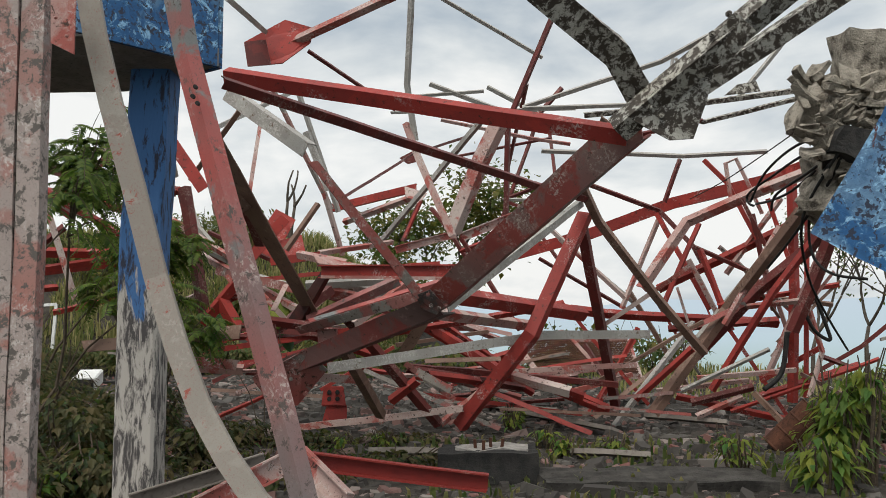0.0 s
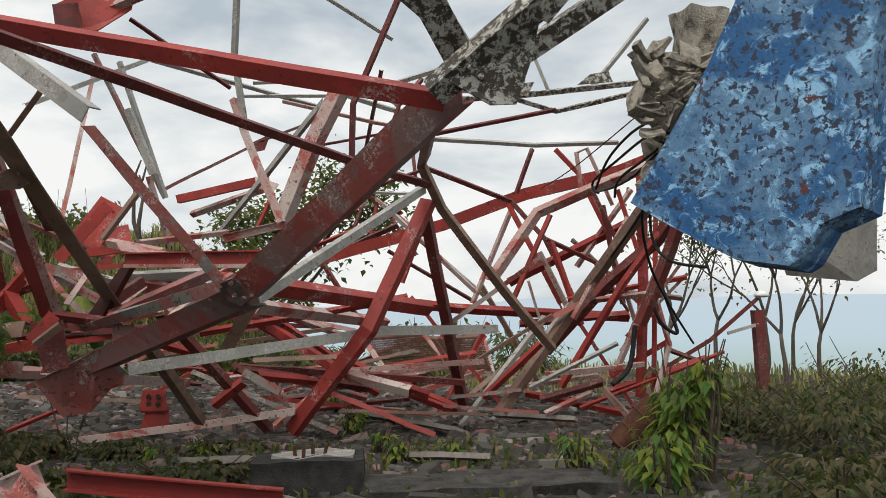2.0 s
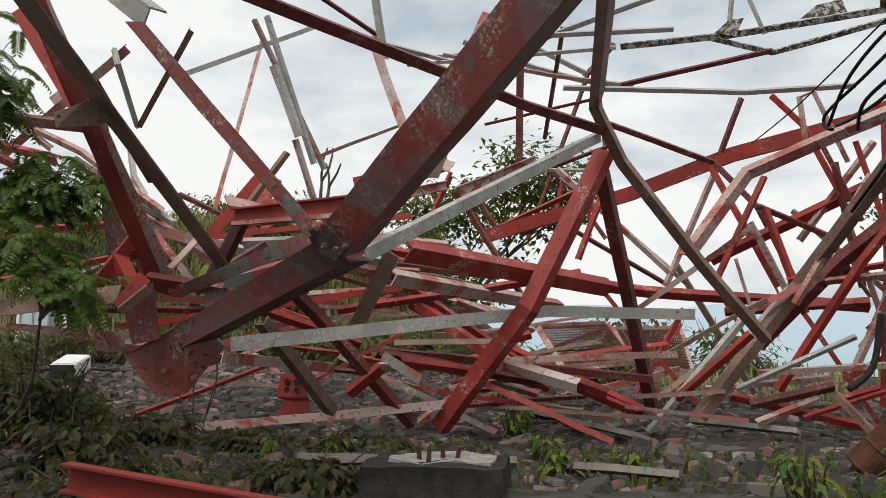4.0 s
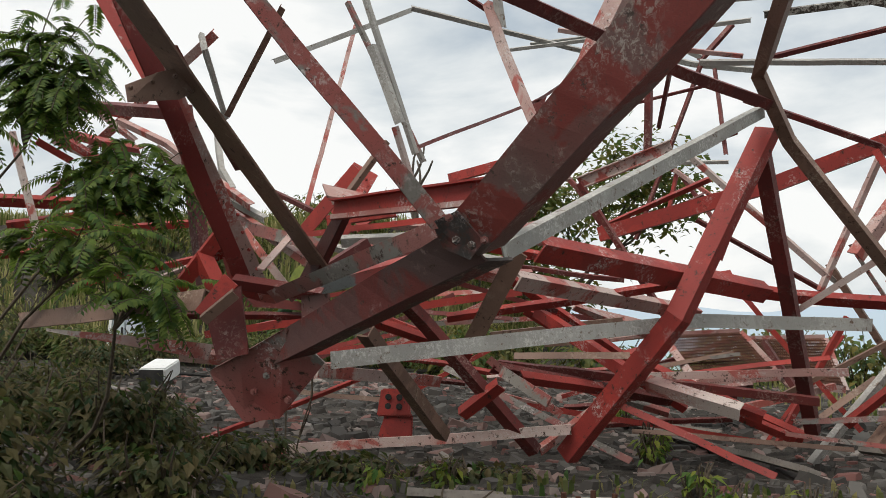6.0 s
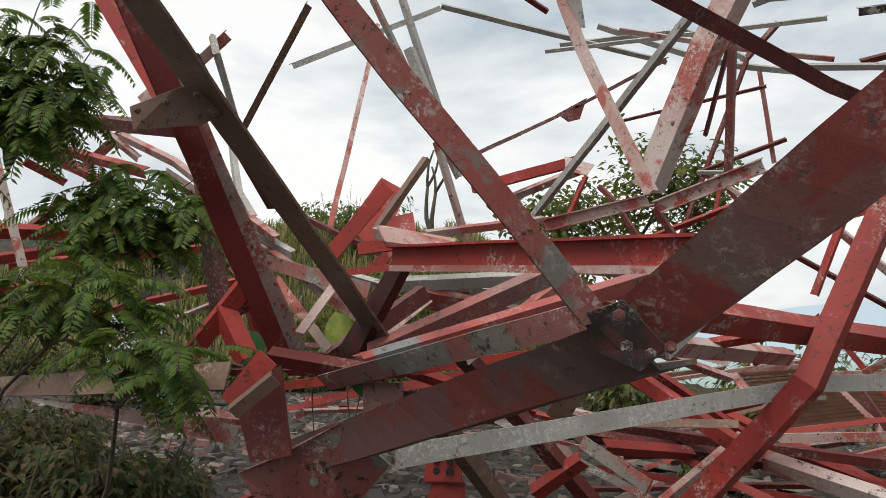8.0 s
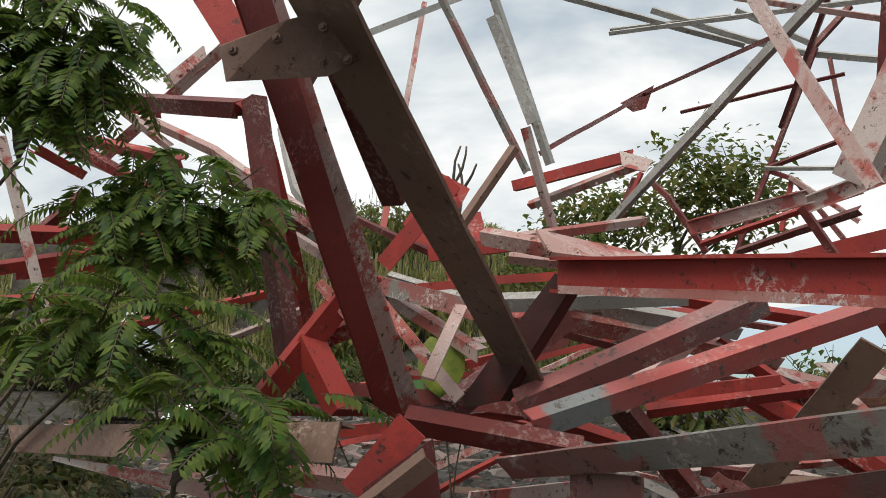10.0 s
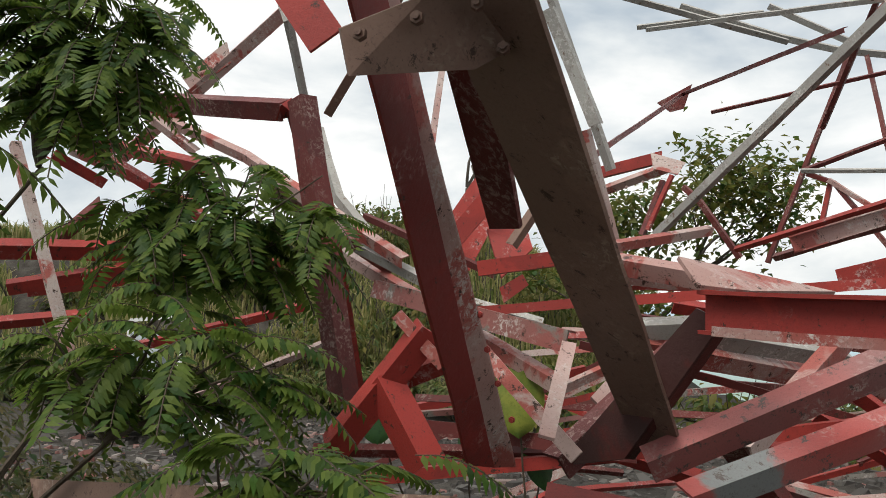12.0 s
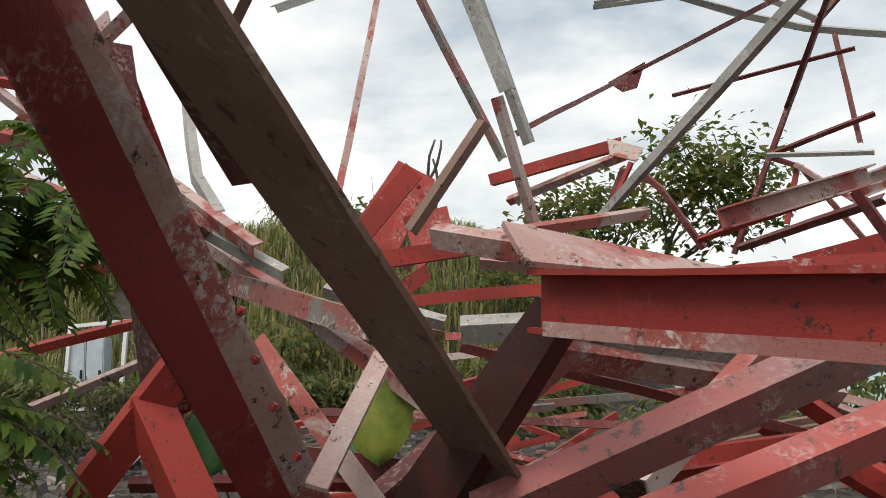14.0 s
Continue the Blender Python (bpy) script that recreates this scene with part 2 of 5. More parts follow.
def far_hills():
    """A plain and hills far beyond the drop; their haze is painted and glows."""
    m, n, l, b = material("glowing painted haze")
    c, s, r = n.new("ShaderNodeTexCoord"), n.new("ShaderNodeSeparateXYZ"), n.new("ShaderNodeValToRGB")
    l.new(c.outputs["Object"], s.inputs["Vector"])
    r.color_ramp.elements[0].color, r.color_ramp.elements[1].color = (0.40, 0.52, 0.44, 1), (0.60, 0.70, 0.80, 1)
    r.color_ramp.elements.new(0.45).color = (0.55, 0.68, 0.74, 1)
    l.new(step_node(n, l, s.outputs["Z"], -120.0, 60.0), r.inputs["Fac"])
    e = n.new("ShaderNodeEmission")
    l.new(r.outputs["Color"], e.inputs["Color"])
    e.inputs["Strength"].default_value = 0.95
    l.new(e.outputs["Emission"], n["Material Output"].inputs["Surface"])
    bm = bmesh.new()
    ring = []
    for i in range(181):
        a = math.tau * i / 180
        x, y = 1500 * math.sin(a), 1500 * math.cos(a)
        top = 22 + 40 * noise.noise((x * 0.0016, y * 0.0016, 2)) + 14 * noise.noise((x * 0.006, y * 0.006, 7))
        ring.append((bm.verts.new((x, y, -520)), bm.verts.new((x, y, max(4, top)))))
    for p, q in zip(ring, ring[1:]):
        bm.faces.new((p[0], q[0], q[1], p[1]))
    tagged(part("backdrop", bm, m), "plain and low hills, blue-green haze painted in and glowing", "distance", kind="structure")


far_hills()

# main leg and its neighbours
rolled_angle("leg", LEGPAINT, ((1.24, 5.24, 2.50), (-0.03, 6.62, 1.43)), ((1.20, 5.25, 2.77), (-0.19, 6.60, 1.53)), 0.16, thick=0.016, label="main leg, red paint worn to grey")
rolled_angle("leg", FOOTPAINT, ((0.00, 6.62, 1.41), (-1.60, 7.90, 0.79)), ((-0.13, 6.62, 1.545), (-1.65, 8.01, 0.94)), 0.16, thick=0.016, label="bent foot of the main leg")
rolled_angle("leg", MIXED, ((-0.18, 6.70, 1.51), (-1.25, 7.55, 1.24)), ((-0.17, 6.69, 1.61), (-1.29, 7.50, 1.30)), 0.10, inner=RED)
bar("leg", CREAM, 0.17, (1.05, 5.10, 2.52), (1.99, 4.60, 3.28), thick=0.016)
bar("leg", CREAM, 0.12, (1.64, 5.40, 2.85), (2.58, 5.00, 3.44), twist=20)
bar("leg", CREAM, 0.17, (0.49, 4.60, 3.24), (1.05, 5.00, 2.95), (1.23, 5.20, 2.73), twist=25)
bar("brace", RED, 0.13, (-1.63, 6.20, 3.19), (1.14, 5.20, 2.52), thick=0.012)
bar("brace", MAROON, 0.09, (-1.44, 5.50, 2.94), (0.95, 8.60, 2.73), (1.59, 9.30, 2.69))
rolled_angle("brace", MIXED, ((-0.90, 6.05, 2.51), (-0.12, 6.58, 1.55)), ((-0.965, 6.00, 2.49), (-0.20, 6.55, 1.53)), 0.10)
bar("brace", GREY, 0.12, (-1.79, 6.90, 3.23), (-1.05, 6.40, 2.66), twist=20)
rolled_angle("brace", BROWN, ((-1.98, 6.70, 2.89), (-1.35, 8.68, 1.355)), ((-1.77, 6.46, 2.88), (-1.20, 8.57, 1.335)), 0.10, label="weathered brown angle")
# inner paint holds chalky fading and also sky light put into its colour
rolled_angle("brace", DEEPRED, ((-2.02, 6.85, 3.25), (-1.852, 8.75, 1.262)), ((-2.056, 6.73, 3.16), (-1.922, 8.61, 1.28)), 0.11, inner=FADED, far=((-2.03, 6.90, 3.26), (-1.785, 8.87, 1.25)), label="dark red angle, chalky flange painted paler as if sky-lit")
bar("brace", RED, 0.115, (-2.77, 8.00, 3.33), (-2.24, 7.90, 2.58), kind='flat', depth=0.015)
bar("brace", GREY, 0.1, (-1.06, 7.90, 0.92), (1.13, 9.60, 1.19), (2.52, 10.40, 1.18), kind='flat', depth=0.012)
bar("brace", GREY, 0.10, (0.03, 6.90, 1.48), (1.55, 9.40, 2.67))
bar("brace", RED, 0.14, (1.58, 9.50, 2.57), (0.93, 9.20, 1.22), (0.15, 9.80, 0.15), twist=30)
bar("brace", MAROON, 0.14, (1.57, 9.60, 2.50), (2.22, 11.00, 0.24))
bar("brace", MAROON, 0.12, (-1.00, 9.00, 1.37), (-0.82, 9.30, 1.13), (-0.04, 9.80, 0.16))
bar("brace", BROWN, 0.11, (1.38, 7.00, 3.03), (1.50, 9.20, 2.86), (1.75, 9.50, 2.46), (2.49, 9.90, 1.61), (3.12, 10.20, 0.95))
bar("brace", GREY, 0.11, (2.15, 10.80, 0.03), (3.38, 11.50, 1.32))
bar("brace", BROWN, 0.15, (2.59, 10.60, 0.21), (3.59, 10.80, 1.47), (4.02, 9.50, 2.55))
bar("brace", BROWN, 0.12, (-0.94, 8.20, 1.06), (-0.66, 9.30, 0.31))
bar("brace", BROWN, 0.12, (-0.42, 8.90, 0.99), (-0.06, 8.50, 1.59), kind='flat', depth=0.014)

# tower ring against the sky
bar("ring_beam", GREY, 0.11, (-3.52, 12.82, 4.25), (-2.27, 14.74, 5.53))
bar("ring_beam", GREY, 0.1, (-2.16, 14.29, 5.38), (0.67, 16.09, 5.09))
bar("ring_beam", GREY, 0.08, (-0.98, 15.82, 5.23), (2.14, 13.55, 4.75))
bar("brace", FADED, 0.09, (-3.08, 12.92, 2.48), (-3.21, 15.12, 5.49))
bar("brace", MIXED, 0.1, (-2.82, 13.49, 5.20), (-1.78, 13.54, 3.10))
bar("brace", GREY, 0.09, (-1.98, 11.40, 4.48), (-1.42, 11.50, 2.81))
bar("brace", BROWN, 0.1, (-3.42, 11.37, 3.22), (-2.54, 10.61, 4.06))
bar("leg", FADED, 0.17, (-5.87, 12.60, 3.11), (-3.91, 12.00, 4.34))
bar("brace", GREY, 0.09, (-3.96, 11.78, 4.26), (-3.85, 11.67, 4.03), (-3.94, 12.44, 3.44))
bar("brace", GREY, 0.09, (-3.35, 11.00, 3.04), (-3.04, 10.50, 2.50), (-2.78, 10.20, 2.27))
bar("leg", FADED, 0.19, (0.66, 9.00, 3.57), (0.41, 9.10, 3.08), (0.10, 9.30, 2.31))
bar("brace", GREY, 0.11, (0.51, 11.10, 3.98), (-1.02, 13.47, 2.54))
bar("brace", FADED, 0.08, (-0.42, 9.50, 3.58), (-0.29, 9.40, 3.20), (0.10, 9.00, 2.26))
bar("brace", GREY, 0.07, (-0.34, 9.00, 4.94), (-0.40, 9.40, 3.99), (-0.31, 9.50, 3.37))
bar("purlin", MAROON, 0.07, (-1.57, 12.29, 3.05), (-0.56, 15.95, 4.47), (0.44, 12.87, 4.17))
bar("box_beam", RED, 0.22, (-2.60, 19.57, 3.89), (-0.60, 19.03, 4.29), kind='channel')
bar("box_beam", FADED, 0.2, (-2.35, 20.03, 3.61), (-0.58, 18.61, 4.04))
bar("brace", MAROON, 0.09, (1.51, 15.05, 5.55), (1.29, 17.17, 4.26))
bar("brace", GREY, 0.08, (1.34, 11.50, 3.65), (3.28, 11.50, 3.58), (4.43, 11.50, 3.64))
bar("ring_beam", CREAM, 0.11, (2.02, 12.00, 4.27), (3.22, 12.10, 4.41), (5.12, 11.50, 4.53))
bar("ring_beam", CREAM, 0.09, (3.07, 12.10, 4.38), (3.72, 12.00, 4.17), (5.11, 11.50, 4.44))
bar("purlin", MAROON, 0.08, (2.02, 12.00, 3.81), (3.72, 12.00, 4.19))
bar("brace", GREY, 0.09, (4.32, 12.20, 4.59), (5.17, 12.20, 5.63))
bar("brace", GREY, 0.07, (3.26, 12.10, 4.41), (3.34, 12.10, 5.20), (4.07, 12.10, 5.46))
bar("brace", GREY, 0.07, (3.38, 12.10, 5.13), (3.67, 12.10, 4.42))
bar("brace", GREY, 0.08, (-0.11, 12.00, 6.04), (1.48, 12.40, 5.23))
bar("brace", GREY, 0.09, (1.14, 12.00, 4.38), (3.00, 11.50, 4.90), (3.55, 11.00, 5.12))
bar("brace", GREY, 0.08, (1.09, 11.50, 4.24), (2.53, 11.50, 4.29))
bar("brace", MAROON, 0.1, (1.50, 11.00, 5.46), (0.88, 11.30, 4.01), (0.87, 11.60, 2.75))
bar("brace", FADED, 0.07, (-0.03, 12.00, 4.20), (1.22, 12.00, 3.94), (1.82, 12.00, 3.85))
bar("leg", FADED, 0.16, (-0.44, 10.00, 5.34), (-1.72, 10.60, 4.98), (-2.15, 10.80, 4.86))
bar("brace", MAROON, 0.07, (-1.78, 11.00, 4.89), (-0.65, 11.50, 4.22))
bar("brace", GREY, 0.08, (-2.35, 9.00, 4.82), (-2.24, 10.50, 4.95))
bar("purlin", MAROON, 0.08, (0.14, 19.10, 4.98), (2.27, 17.80, 5.16))
bar("purlin", GREY, 0.11, (-0.97, 19.10, 6.38), (0.93, 19.10, 6.52))
bar("ring_beam", GREY, 0.15, (-0.30, 19.10, 6.69), (1.16, 19.10, 6.13), (2.02, 19.10, 5.88), (3.08, 19.10, 5.73))
bar("ring_beam", GREY, 0.14, (1.01, 19.10, 6.62), (2.17, 19.10, 6.00))
bar("brace", MAROON, 0.14, (2.72, 19.10, 6.60), (2.13, 19.10, 5.92))
bar("brace", MAROON, 0.1, (2.40, 19.10, 5.78), (2.51, 18.50, 4.08))
bar("brace", MAROON, 0.1, (1.34, 18.50, 3.95), (2.70, 18.50, 4.47))
bar("brace", GREY, 0.09, (1.30, 18.50, 3.95), (2.45, 17.80, 3.82))
bar("brace", MAROON, 0.1, (1.38, 18.50, 3.91), (1.69, 18.30, 3.75), (2.42, 17.80, 2.57))
bar("brace", FADED, 0.1, (1.62, 18.30, 3.79), (2.43, 17.80, 3.07))
bar("brace", RED, 0.1, (1.68, 18.40, 3.77), (1.52, 18.40, 2.99))
bar("chord", RED, 0.12, (0.38, 18.50, 2.81), (1.93, 15.90, 3.23))
bar("chord", MAROON, 0.14, (0.87, 18.30, 2.68), (1.82, 15.60, 2.95))
bar("brace", MAROON, 0.13, (-0.28, 19.10, 3.84), (-0.06, 18.90, 3.59), (0.50, 18.80, 2.72))
bar("brace", MAROON, 0.13, (-0.55, 19.40, 3.98), (-0.90, 19.10, 3.08))
bar("brace", MAROON, 0.11, (2.18, 19.00, 5.92), (1.01, 19.50, 2.68))
bar("brace", RED, 0.1, (-0.48, 18.60, 3.93), (-0.84, 18.60, 3.11))

# middle pile
bar("chord", RED, 0.125, (-1.20, 8.19, 1.828), (0.12, 6.86, 1.755), kind='trough', depth=0.05)
# pale strip paints the light caught by the beam's bottom flange
bar("flange_lip", FADED, 0.028, (-1.17, 8.14, 1.775), (0.13, 6.83, 1.70), kind='flat', depth=0.006)
plate("gusset_plate", FADED, 0.012, (), (-1.25, 8.22, 1.99), (-0.75, 8.50, 1.90), (-1.05, 8.20, 1.89), (-1.20, 8.17, 1.905), label="faded red plate over the beam")
rolled_angle("chord", DARKRED, ((-1.40, 8.46, 1.36), (-1.12, 8.27, 1.80)), ((-1.62, 8.68, 1.30), (-1.19, 8.33, 1.84)), 0.05, label="very dark red angle under the beam")
bar("brace", MIXED, 0.10, (-2.74, 10.26, 1.95), (-1.63, 9.42, 1.70), kind='channel', depth=0.06)
bar("brace", STRIPED, 0.115, (-1.33, 8.40, 1.35), (-0.44, 8.45, 1.76))
bar("brace", STRIPED, 0.10, (-1.24, 8.00, 1.33), (0.09, 8.60, 1.77))
bar("brace", RED, 0.11, (-5.40, 11.83, 1.45), (-3.92, 12.45, 1.87))
bar("brace", RED, 0.12, (-5.46, 11.00, 1.94), (-4.16, 12.50, 2.24))
bar("brace", FADED, 0.06, (-3.78, 10.00, 1.30), (-2.86, 10.20, 1.69))
bar("brace", MAROON, 0.12, (-5.75, 11.20, 3.50), (-4.60, 10.40, 3.14), (-3.50, 9.75, 2.90), (-3.02, 9.54, 2.81))
bar("brace", RED, 0.13, (-3.02, 9.54, 2.81), (-2.93, 9.56, 2.76), (-3.02, 10.40, 2.05), (-3.14, 11.26, 1.28))
bar("brace", RED, 0.12, (-5.42, 11.41, 3.11), (-3.72, 10.26, 2.64))
bar("brace", RED, 0.12, (-4.61, 10.00, 2.68), (-4.60, 10.50, 2.59))
bar("brace", FADED, 0.09, (-4.63, 11.00, 3.19), (-4.22, 11.00, 2.89))
bar("brace", FADED, 0.1, (-4.42, 11.00, 3.11), (-3.77, 10.80, 2.82), (-2.51, 10.00, 2.09))
bar("brace", MAROON, 0.12, (-4.92, 11.00, 2.56), (-5.31, 11.00, 2.25))
bar("brace", FADED, 0.07, (-4.47, 9.50, 2.66), (-4.10, 9.50, 1.59))
rolled_angle("brace", BROWN, ((-3.66, 8.66, 1.15), (-1.87, 7.95, 1.32)), ((-3.60, 8.62, 1.04), (-1.88, 7.90, 1.19)), 0.08, label="weathered horizontal angle")
rolled_angle("brace", FADED, ((-3.33, 8.53, 1.05), (-1.98, 8.30, 0.98)), ((-3.33, 8.53, 1.03), (-2.00, 8.28, 0.88)), 0.05)
bar("brace", MAROON, 0.085, (-1.60, 7.75, 1.36), (-1.08, 7.75, 1.29))
bar("brace", RED, 0.1, (-1.71, 7.60, 1.16), (-1.55, 7.60, 1.36), kind='flat', depth=0.015)
bar("brace", BROWN, 0.07, (-1.66, 7.50, 1.14), (-1.48, 7.50, 1.29))
bar("brace", RED, 0.12, (-2.42, 8.60, 1.33), (-2.08, 8.60, 1.76))
bar("brace", RED, 0.11, (-2.28, 8.60, 1.56), (-2.10, 8.55, 1.27), twist=40)
bar("brace", RED, 0.09, (-2.24, 8.70, 1.56), (-2.05, 8.70, 1.64))
bar("brace", FADED, 0.05, (-1.58, 8.60, 1.72), (-1.63, 8.20, 1.46), kind='flat', depth=0.012)
bar("brace", FADED, 0.045, (-2.19, 8.60, 1.81), (-2.02, 8.60, 1.63), kind='flat', depth=0.012)
bar("brace", FADED, 0.05, (-1.93, 8.60, 1.74), (-1.55, 8.40, 1.37), kind='flat', depth=0.012)
bar("brace", FADED, 0.09, (-3.12, 9.50, 2.48), (-2.68, 10.50, 2.06))
bar("brace", GREY, 0.09, (-3.01, 10.30, 2.27), (-2.38, 10.00, 1.98))
bar("brace", FADED, 0.09, (-3.17, 10.80, 2.23), (-1.64, 9.50, 1.49))
bar("brace", MAROON, 0.09, (-3.60, 13.00, 2.69), (-2.34, 12.50, 2.14))
bar("brace", BROWN, 0.1, (-1.66, 11.25, 2.90), (-2.05, 11.08, 2.26))
bar("brace", GREY, 0.1, (-1.84, 11.20, 3.85), (-1.53, 11.20, 3.06), twist=20)
bar("brace", FADED, 0.09, (-1.59, 11.30, 3.05), (-1.37, 11.60, 2.22))
bar("brace", RED, 0.2, (-2.95, 12.50, 2.11), (-2.32, 12.50, 2.85), kind='flat', depth=0.02)
bar("brace", RED, 0.13, (-2.33, 11.50, 2.13), (-1.61, 11.50, 2.23), kind='channel')
bar("brace", FADED, 0.1, (-1.65, 9.60, 2.10), (-1.07, 9.30, 1.98))
bar("brace", GREY, 0.1, (-1.53, 9.50, 1.75), (-0.60, 9.60, 1.80))
bar("brace", FADED, 0.1, (-1.48, 9.20, 1.45), (-1.26, 9.50, 1.68), kind='flat', depth=0.012)
bar("brace", FADED, 0.12, (-1.32, 9.50, 1.69), (-0.00, 10.50, 1.45))
bar("brace", GREY, 0.1, (-1.24, 9.60, 1.76), (-0.27, 10.20, 1.62))
bar("brace", FADED, 0.1, (-0.94, 9.00, 1.32), (-0.40, 9.60, 1.77))
bar("brace", RED, 0.11, (-1.09, 10.50, 1.88), (0.54, 11.00, 1.65))
bar("brace", FADED, 0.1, (-1.59, 11.00, 2.22), (-0.70, 12.00, 2.45))
bar("brace", MAROON, 0.12, (-1.61, 8.60, 1.32), (-1.17, 9.00, 1.70))
bar("chord", RED, 0.17, (0.10, 8.28, 1.60), (1.73, 10.27, 1.42))
bar("chord", RED, 0.16, (1.75, 11.60, 1.49), (2.26, 11.80, 1.43), (4.71, 12.00, 1.30))
bar("chord", FADED, 0.14, (-0.10, 8.96, 1.44), (1.34, 11.52, 1.26))
bar("brace", FADED, 0.11, (-0.53, 10.00, 2.19), (0.18, 10.50, 2.42), kind='trough', depth=0.06)
bar("brace", FADED, 0.09, (-1.74, 11.00, 1.36), (-0.54, 11.00, 1.94))
bar("brace", GREY, 0.1, (-2.51, 11.00, 1.94), (-1.85, 11.00, 1.76))
bar("brace", FADED, 0.1, (-1.74, 11.50, 1.70), (-0.27, 12.00, 1.64))
bar("brace", FADED, 0.12, (-1.78, 12.00, 2.15), (0.05, 12.00, 1.95))
bar("brace", RED, 0.12, (-1.61, 10.00, 1.20), (-0.65, 10.50, 0.85))
bar("brace", FADED, 0.12, (-2.84, 9.50, 0.85), (-2.21, 9.50, 0.81))
bar("brace", MAROON, 0.14, (-2.91, 9.50, 2.85), (-2.66, 9.50, 1.40))
bar("brace", RED, 0.12, (-4.84, 10.00, 1.93), (-3.97, 10.50, 2.13))
bar("brace", RED, 0.1, (-5.26, 11.00, 3.34), (-4.30, 11.00, 3.16))
bar("brace", RED, 0.12, (-5.29, 11.00, 3.08), (-4.17, 11.00, 2.46))
bar("brace", FADED, 0.1, (-5.52, 11.50, 3.04), (-4.43, 11.50, 2.58))
bar("brace", RED, 0.11, (-5.94, 10.20, 1.63), (-4.96, 11.00, 1.77))
bar("brace", RED, 0.12, (-4.94, 9.80, 2.14), (-4.00, 10.60, 2.18))

# low members before the mesh panel
bar("brace", RED, 0.11, (-0.39, 10.20, 1.57), (0.92, 10.80, 0.67), (2.06, 11.00, 0.20))
bar("brace", RED, 0.14, (0.75, 11.50, 0.80), (2.13, 11.00, 0.21))
bar("brace", RED, 0.12, (-0.24, 11.00, 1.26), (1.21, 11.50, 0.37))
bar("brace", FADED, 0.11, (-0.52, 12.50, 0.66), (1.03, 12.00, 0.40))
bar("brace", MAROON, 0.12, (-0.41, 10.00, 0.79), (1.05, 11.00, 0.48))
bar("brace", MIXED, 0.08, (-0.44, 10.00, 0.85), (0.13, 10.00, 0.43), kind='flat', depth=0.014)
bar("brace", FADED, 0.1, (-0.02, 9.90, 0.17), (0.80, 10.50, 0.75))
bar("brace", FADED, 0.1, (-1.68, 9.50, 0.75), (-1.01, 11.00, 0.58), kind='flat', depth=0.014)
bar("brace", RED, 0.12, (-0.11, 10.50, 1.26), (0.66, 9.80, 0.78))
bar("brace", FADED, 0.11, (0.16, 12.00, 1.31), (1.07, 13.00, 0.97))
bar("brace", MIXED, 0.08, (-0.30, 9.60, 0.79), (0.09, 9.20, 0.61), kind='flat', depth=0.015)
bar("brace", RED, 0.1, (-0.16, 9.80, 0.73), (0.46, 10.50, 0.60))
bar("brace", RED, 0.12, (0.49, 11.00, 0.82), (1.00, 11.00, 0.96))
bar("brace", FADED, 0.12, (0.76, 9.50, 0.74), (1.35, 9.20, 0.59))
bar("brace", RED, 0.14, (0.97, 10.80, 0.66), (1.72, 10.50, 0.42))
bar("brace", RED, 0.11, (-0.59, 9.60, 0.45), (-0.29, 9.50, 0.69))
bar("brace", MAROON, 0.09, (2.07, 12.50, 1.00), (2.42, 12.00, 0.31))
bar("brace", RED, 0.09, (1.81, 11.50, 2.57), (1.51, 11.50, 1.76))
bar("brace", MAROON, 0.08, (0.23, 11.00, 2.42), (0.99, 11.00, 1.22))
bar("brace", FADED, 0.09, (1.30, 12.00, 2.84), (2.58, 12.00, 1.64))
bar("brace", GREY, 0.08, (1.65, 12.00, 2.49), (2.90, 12.50, 1.51))
bar("brace", MAROON, 0.07, (1.41, 12.50, 2.25), (2.67, 12.50, 1.51))
bar("brace", FADED, 0.14, (0.23, 11.00, 2.42), (1.05, 11.00, 2.75), kind='trough', depth=0.08)

# bent truss on the far side
bar("chord", RED, 0.2, (0.38, 13.00, 2.14), (2.14, 12.40, 2.60), (3.25, 12.00, 3.00), (4.38, 11.40, 3.23), (5.06, 10.80, 3.48), kind='channel')
bar("chord", FADED, 0.18, (2.52, 10.80, 1.75), (3.17, 11.00, 2.62), (3.95, 10.80, 2.96), (4.84, 10.20, 3.30))
bar("chord", RED, 0.15, (2.90, 11.50, 1.76), (4.36, 11.00, 2.50), (5.19, 10.40, 2.97), (5.45, 10.00, 3.21))
bar("chord", MAROON, 0.16, (3.24, 11.00, 0.89), (3.99, 10.80, 1.72), (4.47, 10.40, 2.20), (4.83, 9.80, 2.97))
bar("chord", RED, 0.16, (4.43, 10.90, 0.31), (4.50, 10.90, 1.73), (4.55, 11.00, 3.34))
bar("brace", MAROON, 0.15, (4.17, 10.20, 1.21), (4.42, 10.00, 1.92), (4.60, 9.60, 2.81))
bar("brace", RED, 0.12, (3.40, 10.90, 0.45), (4.12, 10.60, 1.71), (4.69, 10.20, 2.61))
bar("brace", FADED, 0.09, (2.51, 12.00, 1.50), (3.10, 12.00, 2.87))
bar("brace", MAROON, 0.08, (3.09, 11.80, 2.98), (3.32, 11.80, 3.59))
bar("brace", MAROON, 0.09, (1.75, 11.50, 3.28), (3.02, 11.80, 2.87), (3.40, 11.50, 2.34), (3.78, 11.40, 1.48))
bar("brace", RED, 0.1, (2.98, 11.80, 2.84), (3.60, 11.50, 1.49))
bar("brace", FADED, 0.09, (3.27, 11.30, 2.15), (3.74, 11.30, 1.21))
